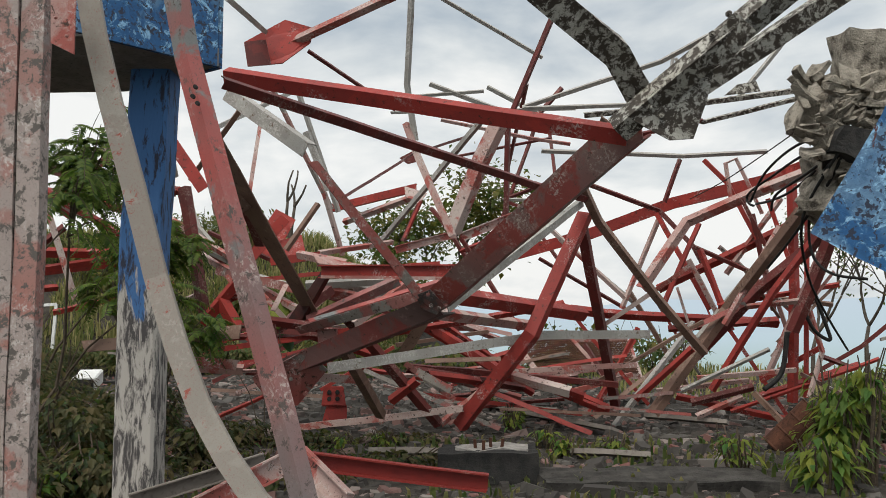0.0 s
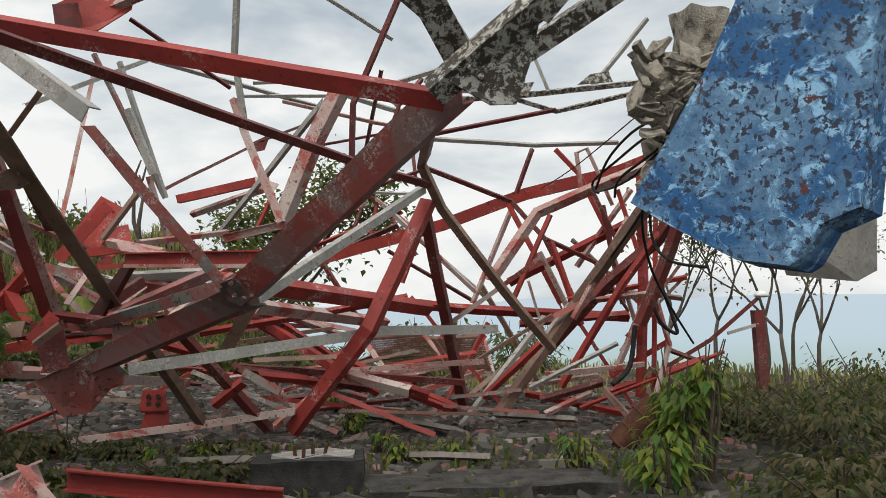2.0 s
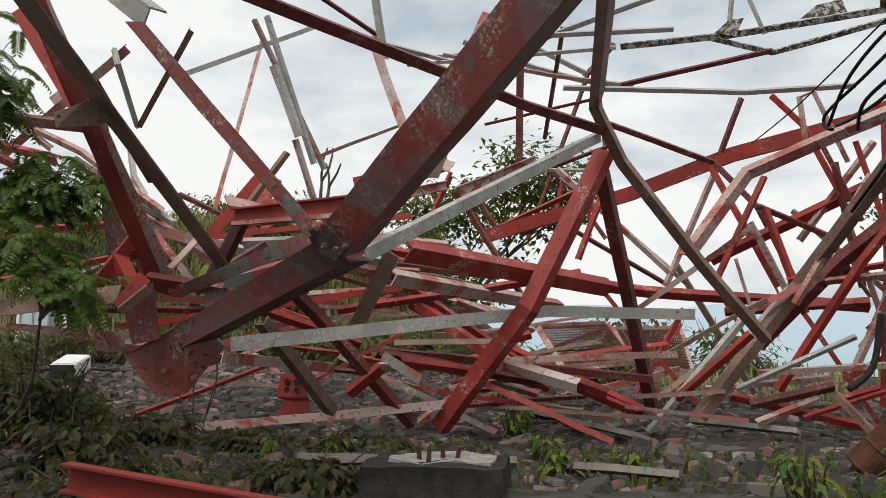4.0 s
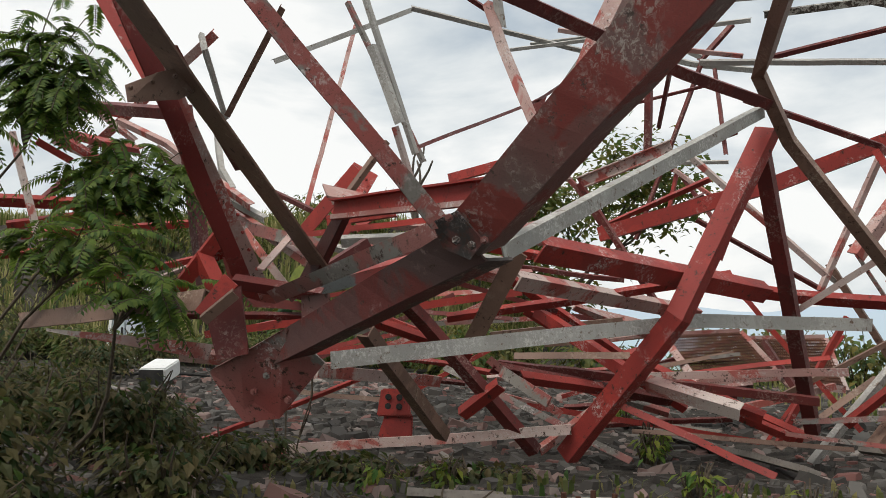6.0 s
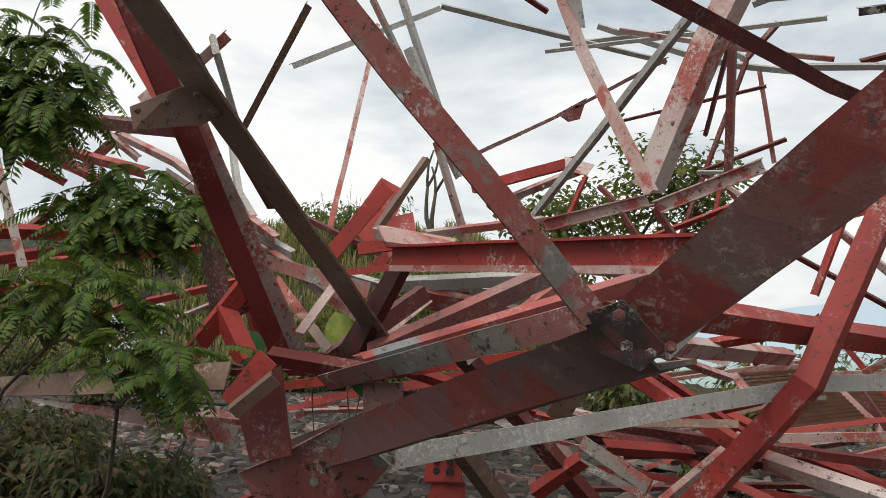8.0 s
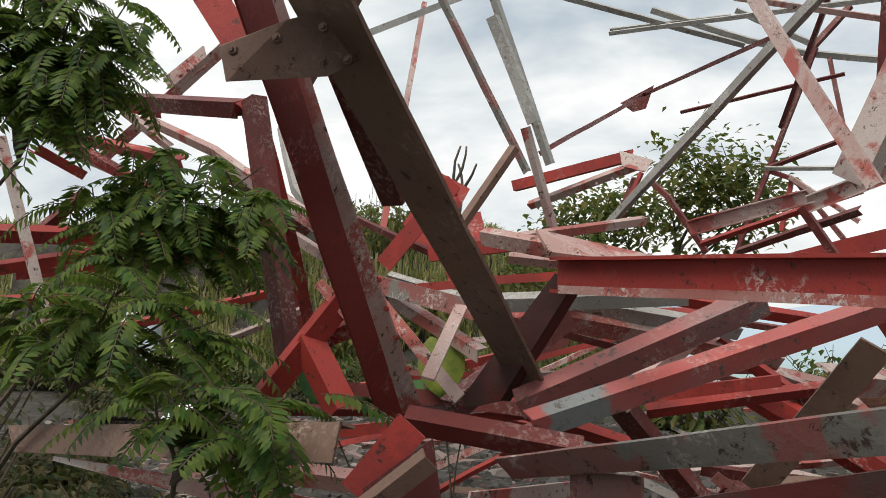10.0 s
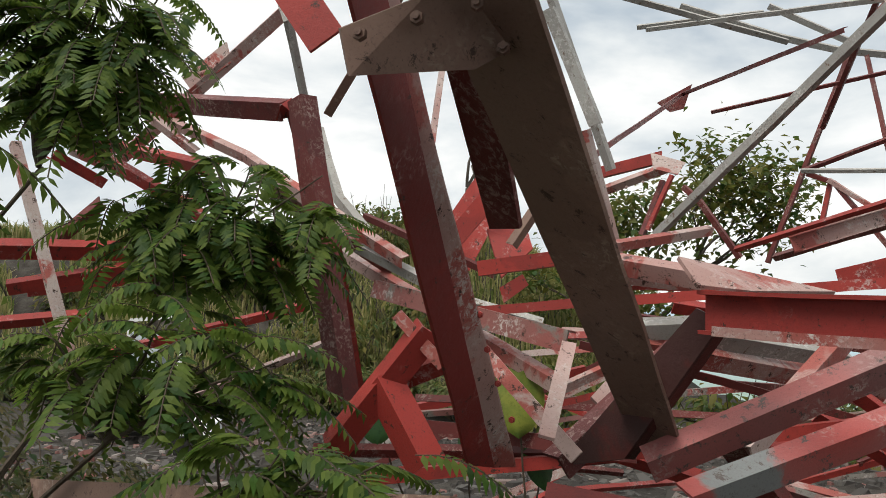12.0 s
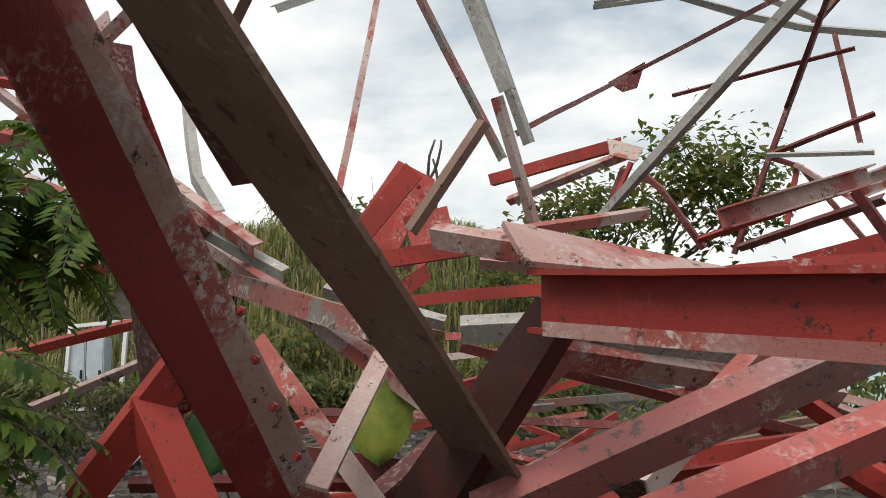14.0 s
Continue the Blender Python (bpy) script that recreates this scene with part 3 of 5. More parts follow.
bar("brace", RED, 0.09, (3.42, 11.30, 2.63), (2.92, 11.30, 1.55))
bar("brace", RED, 0.09, (3.50, 11.30, 3.49), (3.78, 11.20, 3.16), (4.08, 11.00, 2.40))
bar("brace", FADED, 0.07, (3.75, 11.00, 2.92), (3.69, 11.00, 3.39), (3.83, 11.00, 3.45), (4.15, 11.00, 2.73))
bar("brace", MAROON, 0.08, (3.32, 11.20, 2.31), (4.07, 11.00, 1.93))
bar("brace", FADED, 0.09, (3.72, 11.20, 1.95), (4.40, 11.00, 2.93))
bar("brace", RED, 0.1, (3.71, 11.00, 1.21), (3.36, 11.10, 2.27))
bar("brace", GREY, 0.11, (3.20, 11.20, 0.95), (4.07, 11.00, 2.06), (4.68, 10.60, 2.87))
bar("brace", MAROON, 0.09, (4.26, 11.00, 1.47), (4.02, 11.00, 2.73))
bar("brace", FADED, 0.08, (4.14, 11.00, 2.13), (4.43, 11.00, 1.21))
bar("brace", RED, 0.08, (4.15, 10.80, 2.90), (4.40, 10.80, 2.11))
bar("brace", MAROON, 0.07, (3.82, 10.80, 2.89), (4.20, 10.80, 2.11))
bar("brace", RED, 0.09, (4.66, 10.80, 2.90), (4.56, 10.80, 0.38))
bar("brace", RED, 0.12, (4.56, 11.60, 1.35), (3.15, 12.00, 1.22))
bar("brace", GREY, 0.07, (2.94, 10.60, 0.48), (3.96, 10.40, 1.00))
bar("brace", RED, 0.11, (2.41, 10.80, 0.35), (3.02, 10.40, 1.00))
bar("brace", RED, 0.12, (4.00, 10.90, 0.38), (5.59, 11.50, 0.75))
bar("brace", FADED, 0.08, (4.47, 10.50, 0.41), (4.69, 10.60, 0.96), (4.54, 10.60, 1.52))
bar("brace", RED, 0.11, (2.95, 10.90, 0.39), (4.35, 10.80, 0.10))
bar("brace", FADED, 0.1, (3.12, 10.60, 0.17), (3.76, 10.80, 0.39))
bar("brace", MAROON, 0.12, (3.11, 10.80, 0.31), (3.90, 10.80, 0.51))
bar("brace", BROWN, 0.1, (3.83, 10.60, 0.47), (4.10, 10.40, 0.12))
bar("brace", FADED, 0.1, (4.10, 10.80, 0.70), (4.68, 10.50, 2.21))
bar("brace", MAROON, 0.08, (5.49, 11.60, 0.72), (4.99, 11.30, 0.87))

# ---- gusset plates of the tower ----
SOOT = painted_steel("blackened steel", (0.045, 0.04, 0.038), (0.20, 0.05, 0.04), 0.25, worn=0.62)
plate("gusset_plate", BROWN, 0.014, ((-1.695, 7.17, 2.385), (-1.655, 7.25, 2.325), (-1.80, 7.13, 2.35), (-1.895, 7.085, 2.31)),
      (-1.94, 7.11, 2.33), (-1.79, 7.17, 2.41), (-1.66, 7.23, 2.46), (-1.62, 7.30, 2.35), (-1.71, 7.25, 2.285), (-1.92, 7.11, 2.24), label="weathered grey plate with rusty bolts", size=0.014)
plate("gusset_plate", CREAM, 0.016, ((1.23, 5.00, 2.64), (1.30, 5.00, 2.59), (1.51, 4.95, 2.87), (1.55, 4.80, 3.02), (1.65, 4.80, 3.14)),
      (1.14, 5.05, 2.57), (1.36, 5.05, 2.45), (1.50, 5.05, 2.46), (1.57, 5.00, 2.68), (1.61, 4.95, 2.90), (1.46, 4.95, 2.95), label="cream plate with large flaking patches", size=0.02)
plate("gusset_plate", CREAM, 0.014, (), (1.50, 4.85, 2.90), (1.65, 4.70, 3.12), (1.77, 4.70, 3.00), (1.63, 4.85, 2.84))
plate("gusset_plate", MIXED, 0.016, ((-1.43, 7.70, 0.75), (-1.36, 7.70, 0.84), (-1.23, 7.70, 0.71)), (-1.73, 7.75, 0.85), (-1.52, 7.80, 0.57), (-1.31, 7.80, 0.60), (-1.04, 7.75, 0.92), (-1.21, 7.60, 1.11), (-1.50, 7.65, 0.95), label="crumpled red and grey foot plate")
plate("gusset_plate", MAROON, 0.016, (), (-1.69, 7.60, 1.18), (-1.49, 7.60, 1.33), (-1.43, 7.60, 0.96), (-1.61, 7.60, 0.92))
plate("gusset_plate", MIXED, 0.016, (), (-1.10, 7.50, 1.28), (-0.92, 7.40, 1.29), (-0.92, 7.40, 1.15), (-1.09, 7.50, 1.07))
plate("gusset_plate", RED, 0.02, ((-2.45, 13.30, 2.85), (-2.64, 13.30, 2.76)), (-2.64, 13.40, 3.09), (-2.33, 13.40, 2.92), (-2.66, 13.20, 2.20), (-2.95, 13.20, 2.55), label="torn bright red plate")
plate("gusset_plate", RED, 0.02, (), (-2.42, 12.60, 2.52), (-2.13, 12.80, 2.62), (-2.04, 12.60, 2.36), (-2.27, 12.40, 2.11))
plate("gusset_plate", RED, 0.02, (), (-2.53, 10.60, 4.87), (-2.03, 10.70, 5.20), (-1.66, 10.70, 5.09), (-1.70, 10.70, 4.90), (-2.04, 10.60, 4.60), (-2.48, 10.60, 4.56), label="bent red box joint")
plate("gusset_plate", MAROON, 0.02, (), (-2.48, 10.40, 4.81), (-2.21, 10.40, 4.84), (-2.14, 10.40, 4.52), (-2.43, 10.40, 4.50))
plate("gusset_plate", CREAM, 0.012, (), (4.03, 12.00, 4.55), (4.22, 12.00, 4.71), (4.49, 12.00, 4.76), (4.55, 12.00, 4.61))
plate("gusset_plate", CREAM, 0.012, (), (3.08, 12.00, 4.40), (3.24, 12.00, 4.55), (3.41, 12.00, 4.57), (3.31, 12.00, 4.36))
plate("gusset_plate", MAROON, 0.012, (), (-0.84, 16.20, 4.43), (-0.42, 16.20, 4.65), (-0.52, 16.20, 4.35), (-0.68, 16.20, 4.31))
plate("gusset_plate", FADED, 0.02, ((-4.74, 12.20, 3.85), (-4.67, 12.20, 3.89), (-4.81, 12.20, 3.81)), (-5.04, 12.30, 3.81), (-4.60, 12.20, 4.07), (-4.55, 12.20, 3.89), (-4.94, 12.30, 3.68))
plate("splice_plate", SOOT, 0.012, ((-0.11, 6.40, 1.56), (-0.03, 6.45, 1.46), (-0.09, 6.45, 1.48), (0.02, 6.45, 1.48)), (-0.21, 6.55, 1.56), (-0.10, 6.50, 1.60), (0.01, 6.50, 1.48), (-0.05, 6.55, 1.41), (-0.17, 6.60, 1.46), label="blackened plate over the bent joint", size=0.018)
plate("gusset_plate", RED, 0.015, (), (-2.14, 11.20, 1.99), (-1.99, 11.20, 2.08), (-1.95, 11.20, 2.01), (-2.11, 11.20, 1.89))
plate("gusset_plate", MAROON, 0.015, ((-1.77, 8.06, 2.15), (-1.75, 8.08, 2.09)), (-1.86, 7.30, 2.60), (-1.72, 7.20, 2.55), (-1.70, 8.05, 2.055), (-1.80, 8.15, 2.065), size=0.012)

for at in ((-1.85, 8.32, 1.81), (-1.83, 8.36, 1.70), (-1.80, 8.40, 1.59), (-1.76, 8.45, 1.47)):
    bolt_on(tower, at, 0.012, RED)
plate("gusset_plate", FADED, 0.02, ((-0.93, 18.00, 3.74), (-1.16, 18.00, 3.67)), (-0.82, 18.00, 4.16), (-0.34, 18.00, 4.01), (-0.46, 17.90, 3.82), (-0.79, 17.90, 3.91))

# ---- plants ----


def leaf_material(name, a, b2, dry=(0.16, 0.13, 0.03), glow=0.35):
    m, n, l, b = material(name)
    g = n.new("ShaderNodeNewGeometry")
    r = n.new("ShaderNodeValToRGB")
    r.color_ramp.elements[0].color, r.color_ramp.elements[1].color = (*a, 1), (*b2, 1)
    e = r.color_ramp.elements.new(0.97)
    e.color = (*dry, 1)
    r.color_ramp.elements[1].position = 0.9
    l.new(g.outputs["Random Per Island"], r.inputs["Fac"])
    l.new(r.outputs["Color"], b.inputs["Base Color"])
    b.inputs["Roughness"].default_value = 0.55
    b.inputs["Specular IOR Level"].default_value = 0.25
    b.inputs["Transmission Weight"].default_value = 0.0
    t = n.new("ShaderNodeBsdfTranslucent")
    l.new(mix_node(n, l, glow, r.outputs["Color"], (0.22, 0.32, 0.06)), t.inputs["Color"])
    x = n.new("ShaderNodeMixShader")
    x.inputs["Fac"].default_value = 0.45
    l.new(b.outputs["BSDF"], x.inputs[1])
    l.new(t.outputs["BSDF"], x.inputs[2])
    l.new(x.outputs["Shader"], n["Material Output"].inputs["Surface"])
    return m


LEAF = leaf_material("fresh broad leaf", (0.045, 0.125, 0.025), (0.09, 0.205, 0.045), (0.2, 0.22, 0.03))
FERN = leaf_material("feathery leaf", (0.014, 0.050, 0.009), (0.054, 0.130, 0.019), (0.13, 0.18, 0.03), glow=0.3)
DARKLEAF = leaf_material("undergrowth leaf", (0.016, 0.042, 0.012), (0.052, 0.10, 0.024), (0.13, 0.10, 0.045), glow=0.12)
FARLEAF = leaf_material("far tree leaf", (0.04, 0.085, 0.024), (0.09, 0.15, 0.045), glow=0.2)
GRASS = leaf_material("rank grass", (0.085, 0.125, 0.03), (0.22, 0.23, 0.07), (0.42, 0.35, 0.17))
MIDLEAF = leaf_material("weedy leaf", (0.03, 0.075, 0.018), (0.085, 0.14, 0.035), (0.20, 0.17, 0.07), glow=0.2)
BARK = plain("grey bark", (0.075, 0.062, 0.050), (0.14, 0.12, 0.10), 9.0, 0.9, 0.8, 0.01)
TWIG = plain("brown twig", (0.060, 0.045, 0.033), (0.11, 0.09, 0.065), 20.0, 0.9)
rng = random.Random(7)


class Leaves:
    """Collects folded leaves of six corners into one mesh."""

    def __init__(self):
        self.v, self.f = [], []

    def add(self, at, along, up, length, width, fold=0.25):
        a = Vector(along).normalized()
        s = a.cross(Vector(up))
        if s.length < 1e-3:
            s = a.cross(Vector((1, 0.3, 0)))
        s.normalize()
        n = s.cross(a)
        at, k = Vector(at), len(self.v)
        drop = n * (-0.12 * length)
        w = s * (width / 2)
        lift = n * (fold * width / 2)
        self.v += [at, at + a * length * 0.4 + w + lift, at + a * length + drop, at + a * length * 0.4 - w + lift, at + a * length * 0.45]
        self.f += [(k, k + 1, k + 4), (k + 1, k + 2, k + 4), (k + 2, k + 3, k + 4), (k + 3, k, k + 4)]

    def blade(self, at, lean, length, width):
        at, k = Vector(at), len(self.v)
        lean = Vector(lean)
        s = Vector((-lean.y, lean.x, 0))
        s = s.normalized() * width / 2 if s.length > 1e-4 else Vector((width / 2, 0, 0))
        mid = at + Vector((0, 0, length * 0.6)) + lean * length * 0.3
        tip = at + Vector((0, 0, length * 0.75)) + lean * length
        self.v += [at - s, at + s, mid + s * 0.7, mid - s * 0.7, tip]
        self.f += [(k, k + 1, k + 2, k + 3), (k + 3, k + 2, k + 4)]

    def frond(self, at, along, length, pairs, leaflet, twigs=None):
        """A feathered leaf: close-set oblong leaflets in pairs on a drooping rib."""
        a = Vector(along)
        a.z *= 0.4
        a.normalize()
        s = a.cross(Vector((0, 0, 1)))
        s = s.normalized() if s.length > 1e-3 else Vector((1, 0, 0))
        at = Vector(at)
        last, sag = at, rng.uniform(0.4, 1.1)
        roll = rng.uniform(-0.5, 0.5)
        for i in range(1, pairs + 1):
            u = i / pairs
            p = at + a * length * u + Vector((0, 0, -sag * length * u * u))
            rib = (a + Vector((0, 0, -2 * sag * u))).normalized()
            size = leaflet * (0.55 + 0.6 * math.sin(math.pi * min(1, 0.18 + u * 0.72)))
            for sd in (1, -1):
                d = s * sd + rib * 0.4 + Vector((0, 0, -0.3 + roll * sd + rng.uniform(-0.15, 0.15)))
                self.add(p, d, s.cross(rib), size * rng.uniform(0.85, 1.1), size * 0.34, 0.12)
            if twigs is not None and i % 3 == 0:
                sweep((last, p), section("flat", 0.004, 0.004, 0.01), bm=twigs, wobble=0)
                last = p

    def mesh(self, name, mat, parent=None, label=""):
        me = bpy.data.meshes.new(name)
        me.from_pydata([tuple(p) for p in self.v], [], self.f)
        me.materials.append(mat)
        ob = new(name, me)
        if parent:
            ob.parent = parent
        return tagged(ob, label)


def some_direction(flat=1.0):
    a = rng.uniform(0, math.tau)
    return Vector((math.cos(a), math.sin(a), rng.uniform(-0.6, 0.6) * flat))


def limb(bm, a, b, r0, r1, bend=0.08):
    """A tapered, slightly crooked round limb."""
    a, b = Vector(a), Vector(b)
    k = 5
    rings = []
    side = Vector((rng.uniform(-1, 1), rng.uniform(-1, 1), rng.uniform(-0.3, 0.3))) * (b - a).length * bend
    for i in range(k + 1):
        u = i / k
        p = a.lerp(b, u) + side * math.sin(math.pi * u) + noise.noise_vector(a * 3 + Vector((u * 4, 0, 0))) * (b - a).length * 0.03
        t = (b - a).normalized()
        x = t.orthogonal().normalized()
        y = t.cross(x)
        r = r0 + (r1 - r0) * u
        rings.append([bm.verts.new(p + (x * math.cos(q) + y * math.sin(q)) * r) for q in (j * math.tau / 6 for j in range(6))])
    for r, s in zip(rings, rings[1:]):
        for j in range(6):
            bm.faces.new((r[j], r[(j + 1) % 6], s[(j + 1) % 6], s[j]))
    bm.faces.new(rings[-1])


def grow(bm, a, b, r, depth, tips, spread=0.6):
    """Limbs that fork; the ends are gathered in tips."""
    a, b = Vector(a), Vector(b)
    limb(bm, a, b, r, r * 0.6)
    tips.append(b)
    if depth == 0:
        return
    for _ in range(rng.choice((2, 3))):
        way = (b - a).normalized() + Vector((rng.uniform(-1, 1), rng.uniform(-1, 1), rng.uniform(-0.2, 0.6))) * spread
        grow(bm, b, b + way.normalized() * (b - a).length * rng.uniform(0.55, 0.8), r * 0.58, depth - 1, tips, spread)


def tree(name, base, top, r, depth, leaf, size, per_tip, mat, label, spread=0.65, scatter=0.3):
    root = empty(name, label, "tree", at=base)
    bm, tips = bmesh.new(), []
    up = Vector(top) - Vector(base)
    grow(bm, (0, 0, -0.2), up * 0.31, r, depth, tips, spread)
    part("trunk", bm, BARK, root, smooth=True)
    lv = Leaves()
    for t in tips[1:]:
        for _ in range(per_tip):
            p = t + Vector((rng.gauss(0, 1), rng.gauss(0, 1), rng.gauss(0, 0.8))) * scatter
            s = size * rng.uniform(0.6, 1.3)
            lv.add(p, some_direction() + Vector((0, 0, -0.4)), (rng.uniform(-0.5, 0.5), rng.uniform(-0.5, 0.5), 1), s, s * leaf)
    if lv.v:
        lv.mesh("crown", mat, root)
    return root


def bush(name, centre, radii, count, size, ratio, mat, label, category="bush", droop=0.6, shell=0.5):
    """A clump of stems with many single leaves, thicker towards its outside."""
    root = empty(name, label, category, at=centre)
    lv, bm = Leaves(), bmesh.new()
    for i in range(12):
        q = some_direction(0.5)
        limb(bm, (q.x * radii[0] * 0.2, q.y * radii[1] * 0.2, -centre[2] - 0.05), (q.x * radii[0] * 0.75, q.y * radii[1] * 0.75, radii[2] * rng.uniform(0.2, 0.8)), 0.014, 0.005)
    tagged(part("stem", bm, TWIG, root), kind="stuff")
    for _ in range(count):
        d = some_direction(1.6).normalized()
        rad = rng.uniform(shell, 1.0) * (0.8 + 0.35 * noise.noise(d * 2.3 + Vector(centre)))
        p = Vector((d.x * radii[0], d.y * radii[1], d.z * radii[2])) * rad
        if p.z + centre[2] < 0:
            p.z = -centre[2] + rng.uniform(0, 0.15)
        s = size * rng.uniform(0.6, 1.25)
        lv.add(p, Vector((d.x, d.y, -droop + rng.uniform(-0.3, 0.5))) + some_direction() * 0.5, (d.x * 0.5, d.y * 0.5, 1), s, s * ratio)
    lv.mesh("foliage", mat, root)
    return root


def feather_shrub(base, ends, label, pairs=15, length=0.30, leaflet=0.078, per=8):
    """A shrub whose arching branches carry feathered leaves."""
    root = empty("shrub", label, "shrub", at=base)
    lv, bm = Leaves(), bmesh.new()
    fork = Vector((0, 0, 0))
    for e in ends:
        fork += (Vector(e) - Vector(base)) / len(ends) * 0.78
    limb(bm, (0, 0, -0.1), fork, 0.020, 0.010, 0.16)
    for e in ends:
        e = Vector(e) - Vector(base)
        mid = fork.lerp(e, 0.4) + Vector((0, 0, 0.04))
        limb(bm, fork, mid, 0.010, 0.007)
        limb(bm, mid, e, 0.007, 0.003)
        for i in range(per):
            u = rng.uniform(0.0, 1.0)
            p = mid.lerp(e, u) + Vector((rng.gauss(0, 0.07), rng.gauss(0, 0.08), rng.gauss(0, 0.06)))
            d = some_direction(0.5) + (e - mid).normalized() * 0.9
            lv.frond(p, d, length * rng.uniform(0.7, 1.2), pairs, leaflet, bm)
    part("branch", bm, TWIG, root)
    lv.mesh("foliage", FERN, root)
    return root


feather_shrub((-4.6, 9.3, 0.0), ((-2.61, 9.0, 2.38), (-2.58, 9.0, 2.20), (-2.80, 9.0, 2.10), (-2.93, 9.0, 2.43), (-3.05, 8.9, 2.12), (-3.17, 9.0, 2.43), (-3.30, 8.9, 2.20), (-3.40, 9.0, 2.36), (-3.52, 9.0, 2.28), (-2.86, 9.0, 2.28)),
              "feathery green shrub arching among the steel", per=13)
feather_shrub((-4.1, 8.6, 0.0), ((-3.45, 8.4, 1.77), (-3.24, 8.4, 1.80), (-2.99, 8.4, 1.78), (-2.78, 8.4, 1.74), (-2.62, 8.4, 1.72), (-2.55, 8.4, 1.64), (-2.84, 8.4, 1.62), (-3.16, 8.4, 1.63)),
              "dark feathery shrub with drooping leaves", per=8)
feather_shrub((-3.3, 8.3, 0.0), ((-2.57, 8.0, 1.38), (-2.38, 8.0, 1.40), (-2.22, 8.0, 1.39), (-2.08, 8.0, 1.39), (-2.18, 8.0, 1.30), (-2.43, 8.0, 1.30)),
              "low feathery shrub over dark soil", per=6)
feather_shrub((-5.2, 9.6, 0.0), ((-3.82, 8.8, 3.06), (-3.57, 8.8, 3.05), (-3.36, 8.8, 3.02), (-3.20, 8.8, 2.98), (-3.65, 8.8, 2.88), (-3.40, 8.8, 2.85), (-3.81, 8.8, 2.80), (-3.35, 8.8, 3.36), (-3.65, 8.8, 3.18), (-3.25, 8.8, 3.15), (-3.78, 8.8, 3.38), (-3.95, 8.8, 3.2), (-3.6, 8.8, 3.55)),
              "tall feathery shrub against the sky", per=15)
feather_shrub((-3.9, 7.4, 0.0), ((-2.98, 7.00, 2.80), (-3.06, 7.00, 2.47), (-2.85, 7.20, 2.26), (-2.85, 7.00, 3.00)), "feathery shrub behind the blue column", per=6)
for c, r, n in (((-3.2, 7.6, 0.35), (0.9, 0.7, 0.7), 1500), ((-2.2, 8.1, 0.2), (0.6, 0.5, 0.4), 700), ((-4.6, 8.6, 0.6), (1.2, 1.0, 0.9), 1600), ((-3.3, 6.2, 0.2), (0.9, 0.7, 0.4), 900), ((-1.4, 7.2, 0.12), (0.8, 0.5, 0.25), 600), ((-0.5, 7.9, 0.08), (0.7, 0.4, 0.2), 450), ((-2.6, 5.0, 0.1), (0.8, 0.6, 0.3), 500), ((-6.0, 10.5, 0.8), (1.6, 1.3, 1.2), 1800),
                ((-5.54, 11.81, 0.30), (0.9, 0.6, 0.6), 2200), ((-3.60, 10.41, 0.15), (0.6, 0.5, 0.35), 1400), ((-4.89, 10.79, 0.25), (0.7, 0.6, 0.5), 1600), ((-4.02, 11.07, 0.15), (0.5, 0.4, 0.35), 1000), ((-13.28, 21.58, 0.50), (1.0, 0.7, 0.8), 2000), ((-8.11, 16.76, 0.35), (0.9, 0.6, 0.45), 1500), ((-2.34, 9.50, 0.12), (0.6, 0.4, 0.22), 900), ((-1.41, 9.32, 0.08), (0.6, 0.35, 0.16), 600), ((-0.48, 9.50, 0.06), (0.6, 0.3, 0.12), 400), ((-8.43, 19.01, 0.40), (0.8, 0.6, 0.7), 1000), ((-3.30, 9.30, 0.38), (0.7, 0.4, 0.5), 1200), ((-2.6, 6.6, 0.2), (0.7, 0.5, 0.4), 1000)):
    bush("bush", c, r, n, 0.10, 0.55, DARKLEAF, "dark green tangled undergrowth on the soil", shell=0.25)
for k in range(11):
    c = (-13.0 + 1.15 * k, 20.6 + 0.5 * math.sin(k * 2.1), 0.45)
    bush("bush", c, (0.95, 0.7, 0.55 + 0.2 * math.sin(k * 1.3)), 1300, 0.15, 0.5, MIDLEAF, "weedy green undergrowth at the foot of the bank", shell=0.3)
for c, r, n, s in (((3.40, 7.4, 0.58), (0.30, 0.34, 0.60), 260, 0.17), ((2.62, 7.7, 0.24), (0.24, 0.3, 0.26), 90, 0.13), ((3.10, 7.0, 0.26), (0.36, 0.34, 0.34), 170, 0.16), ((3.55, 7.2, 0.85), (0.20, 0.2, 0.36), 90, 0.16)):
    bush("bush", c, r, n, s, 0.36, LEAF, "bright green broad-leaved bush beside the rubble", droop=0.7, shell=0.35)
for c, r, n in (((5.6, 8.6, 0.25), (1.4, 1.1, 0.45), 1300), ((6.6, 10.2, 0.25), (1.5, 1.2, 0.5), 1200), ((4.6, 7.0, 0.1), (1.0, 0.8, 0.35), 900), ((8.2, 11.4, 0.4), (1.6, 1.2, 0.8), 1200), ((5.0, 9.6, 0.25), (1.0, 0.8, 0.5), 1200), ((7.2, 9.2, 0.35), (1.4, 1.0, 0.6), 1500), ((5.8, 11.6, 0.2), (1.3, 0.9, 0.4), 900), ((4.0, 6.2, 0.1), (0.9, 0.6, 0.35), 800)):
    bush("bush", c, r, n, 0.11, 0.4, DARKLEAF, "low dark green weeds and ferns", shell=0.2)
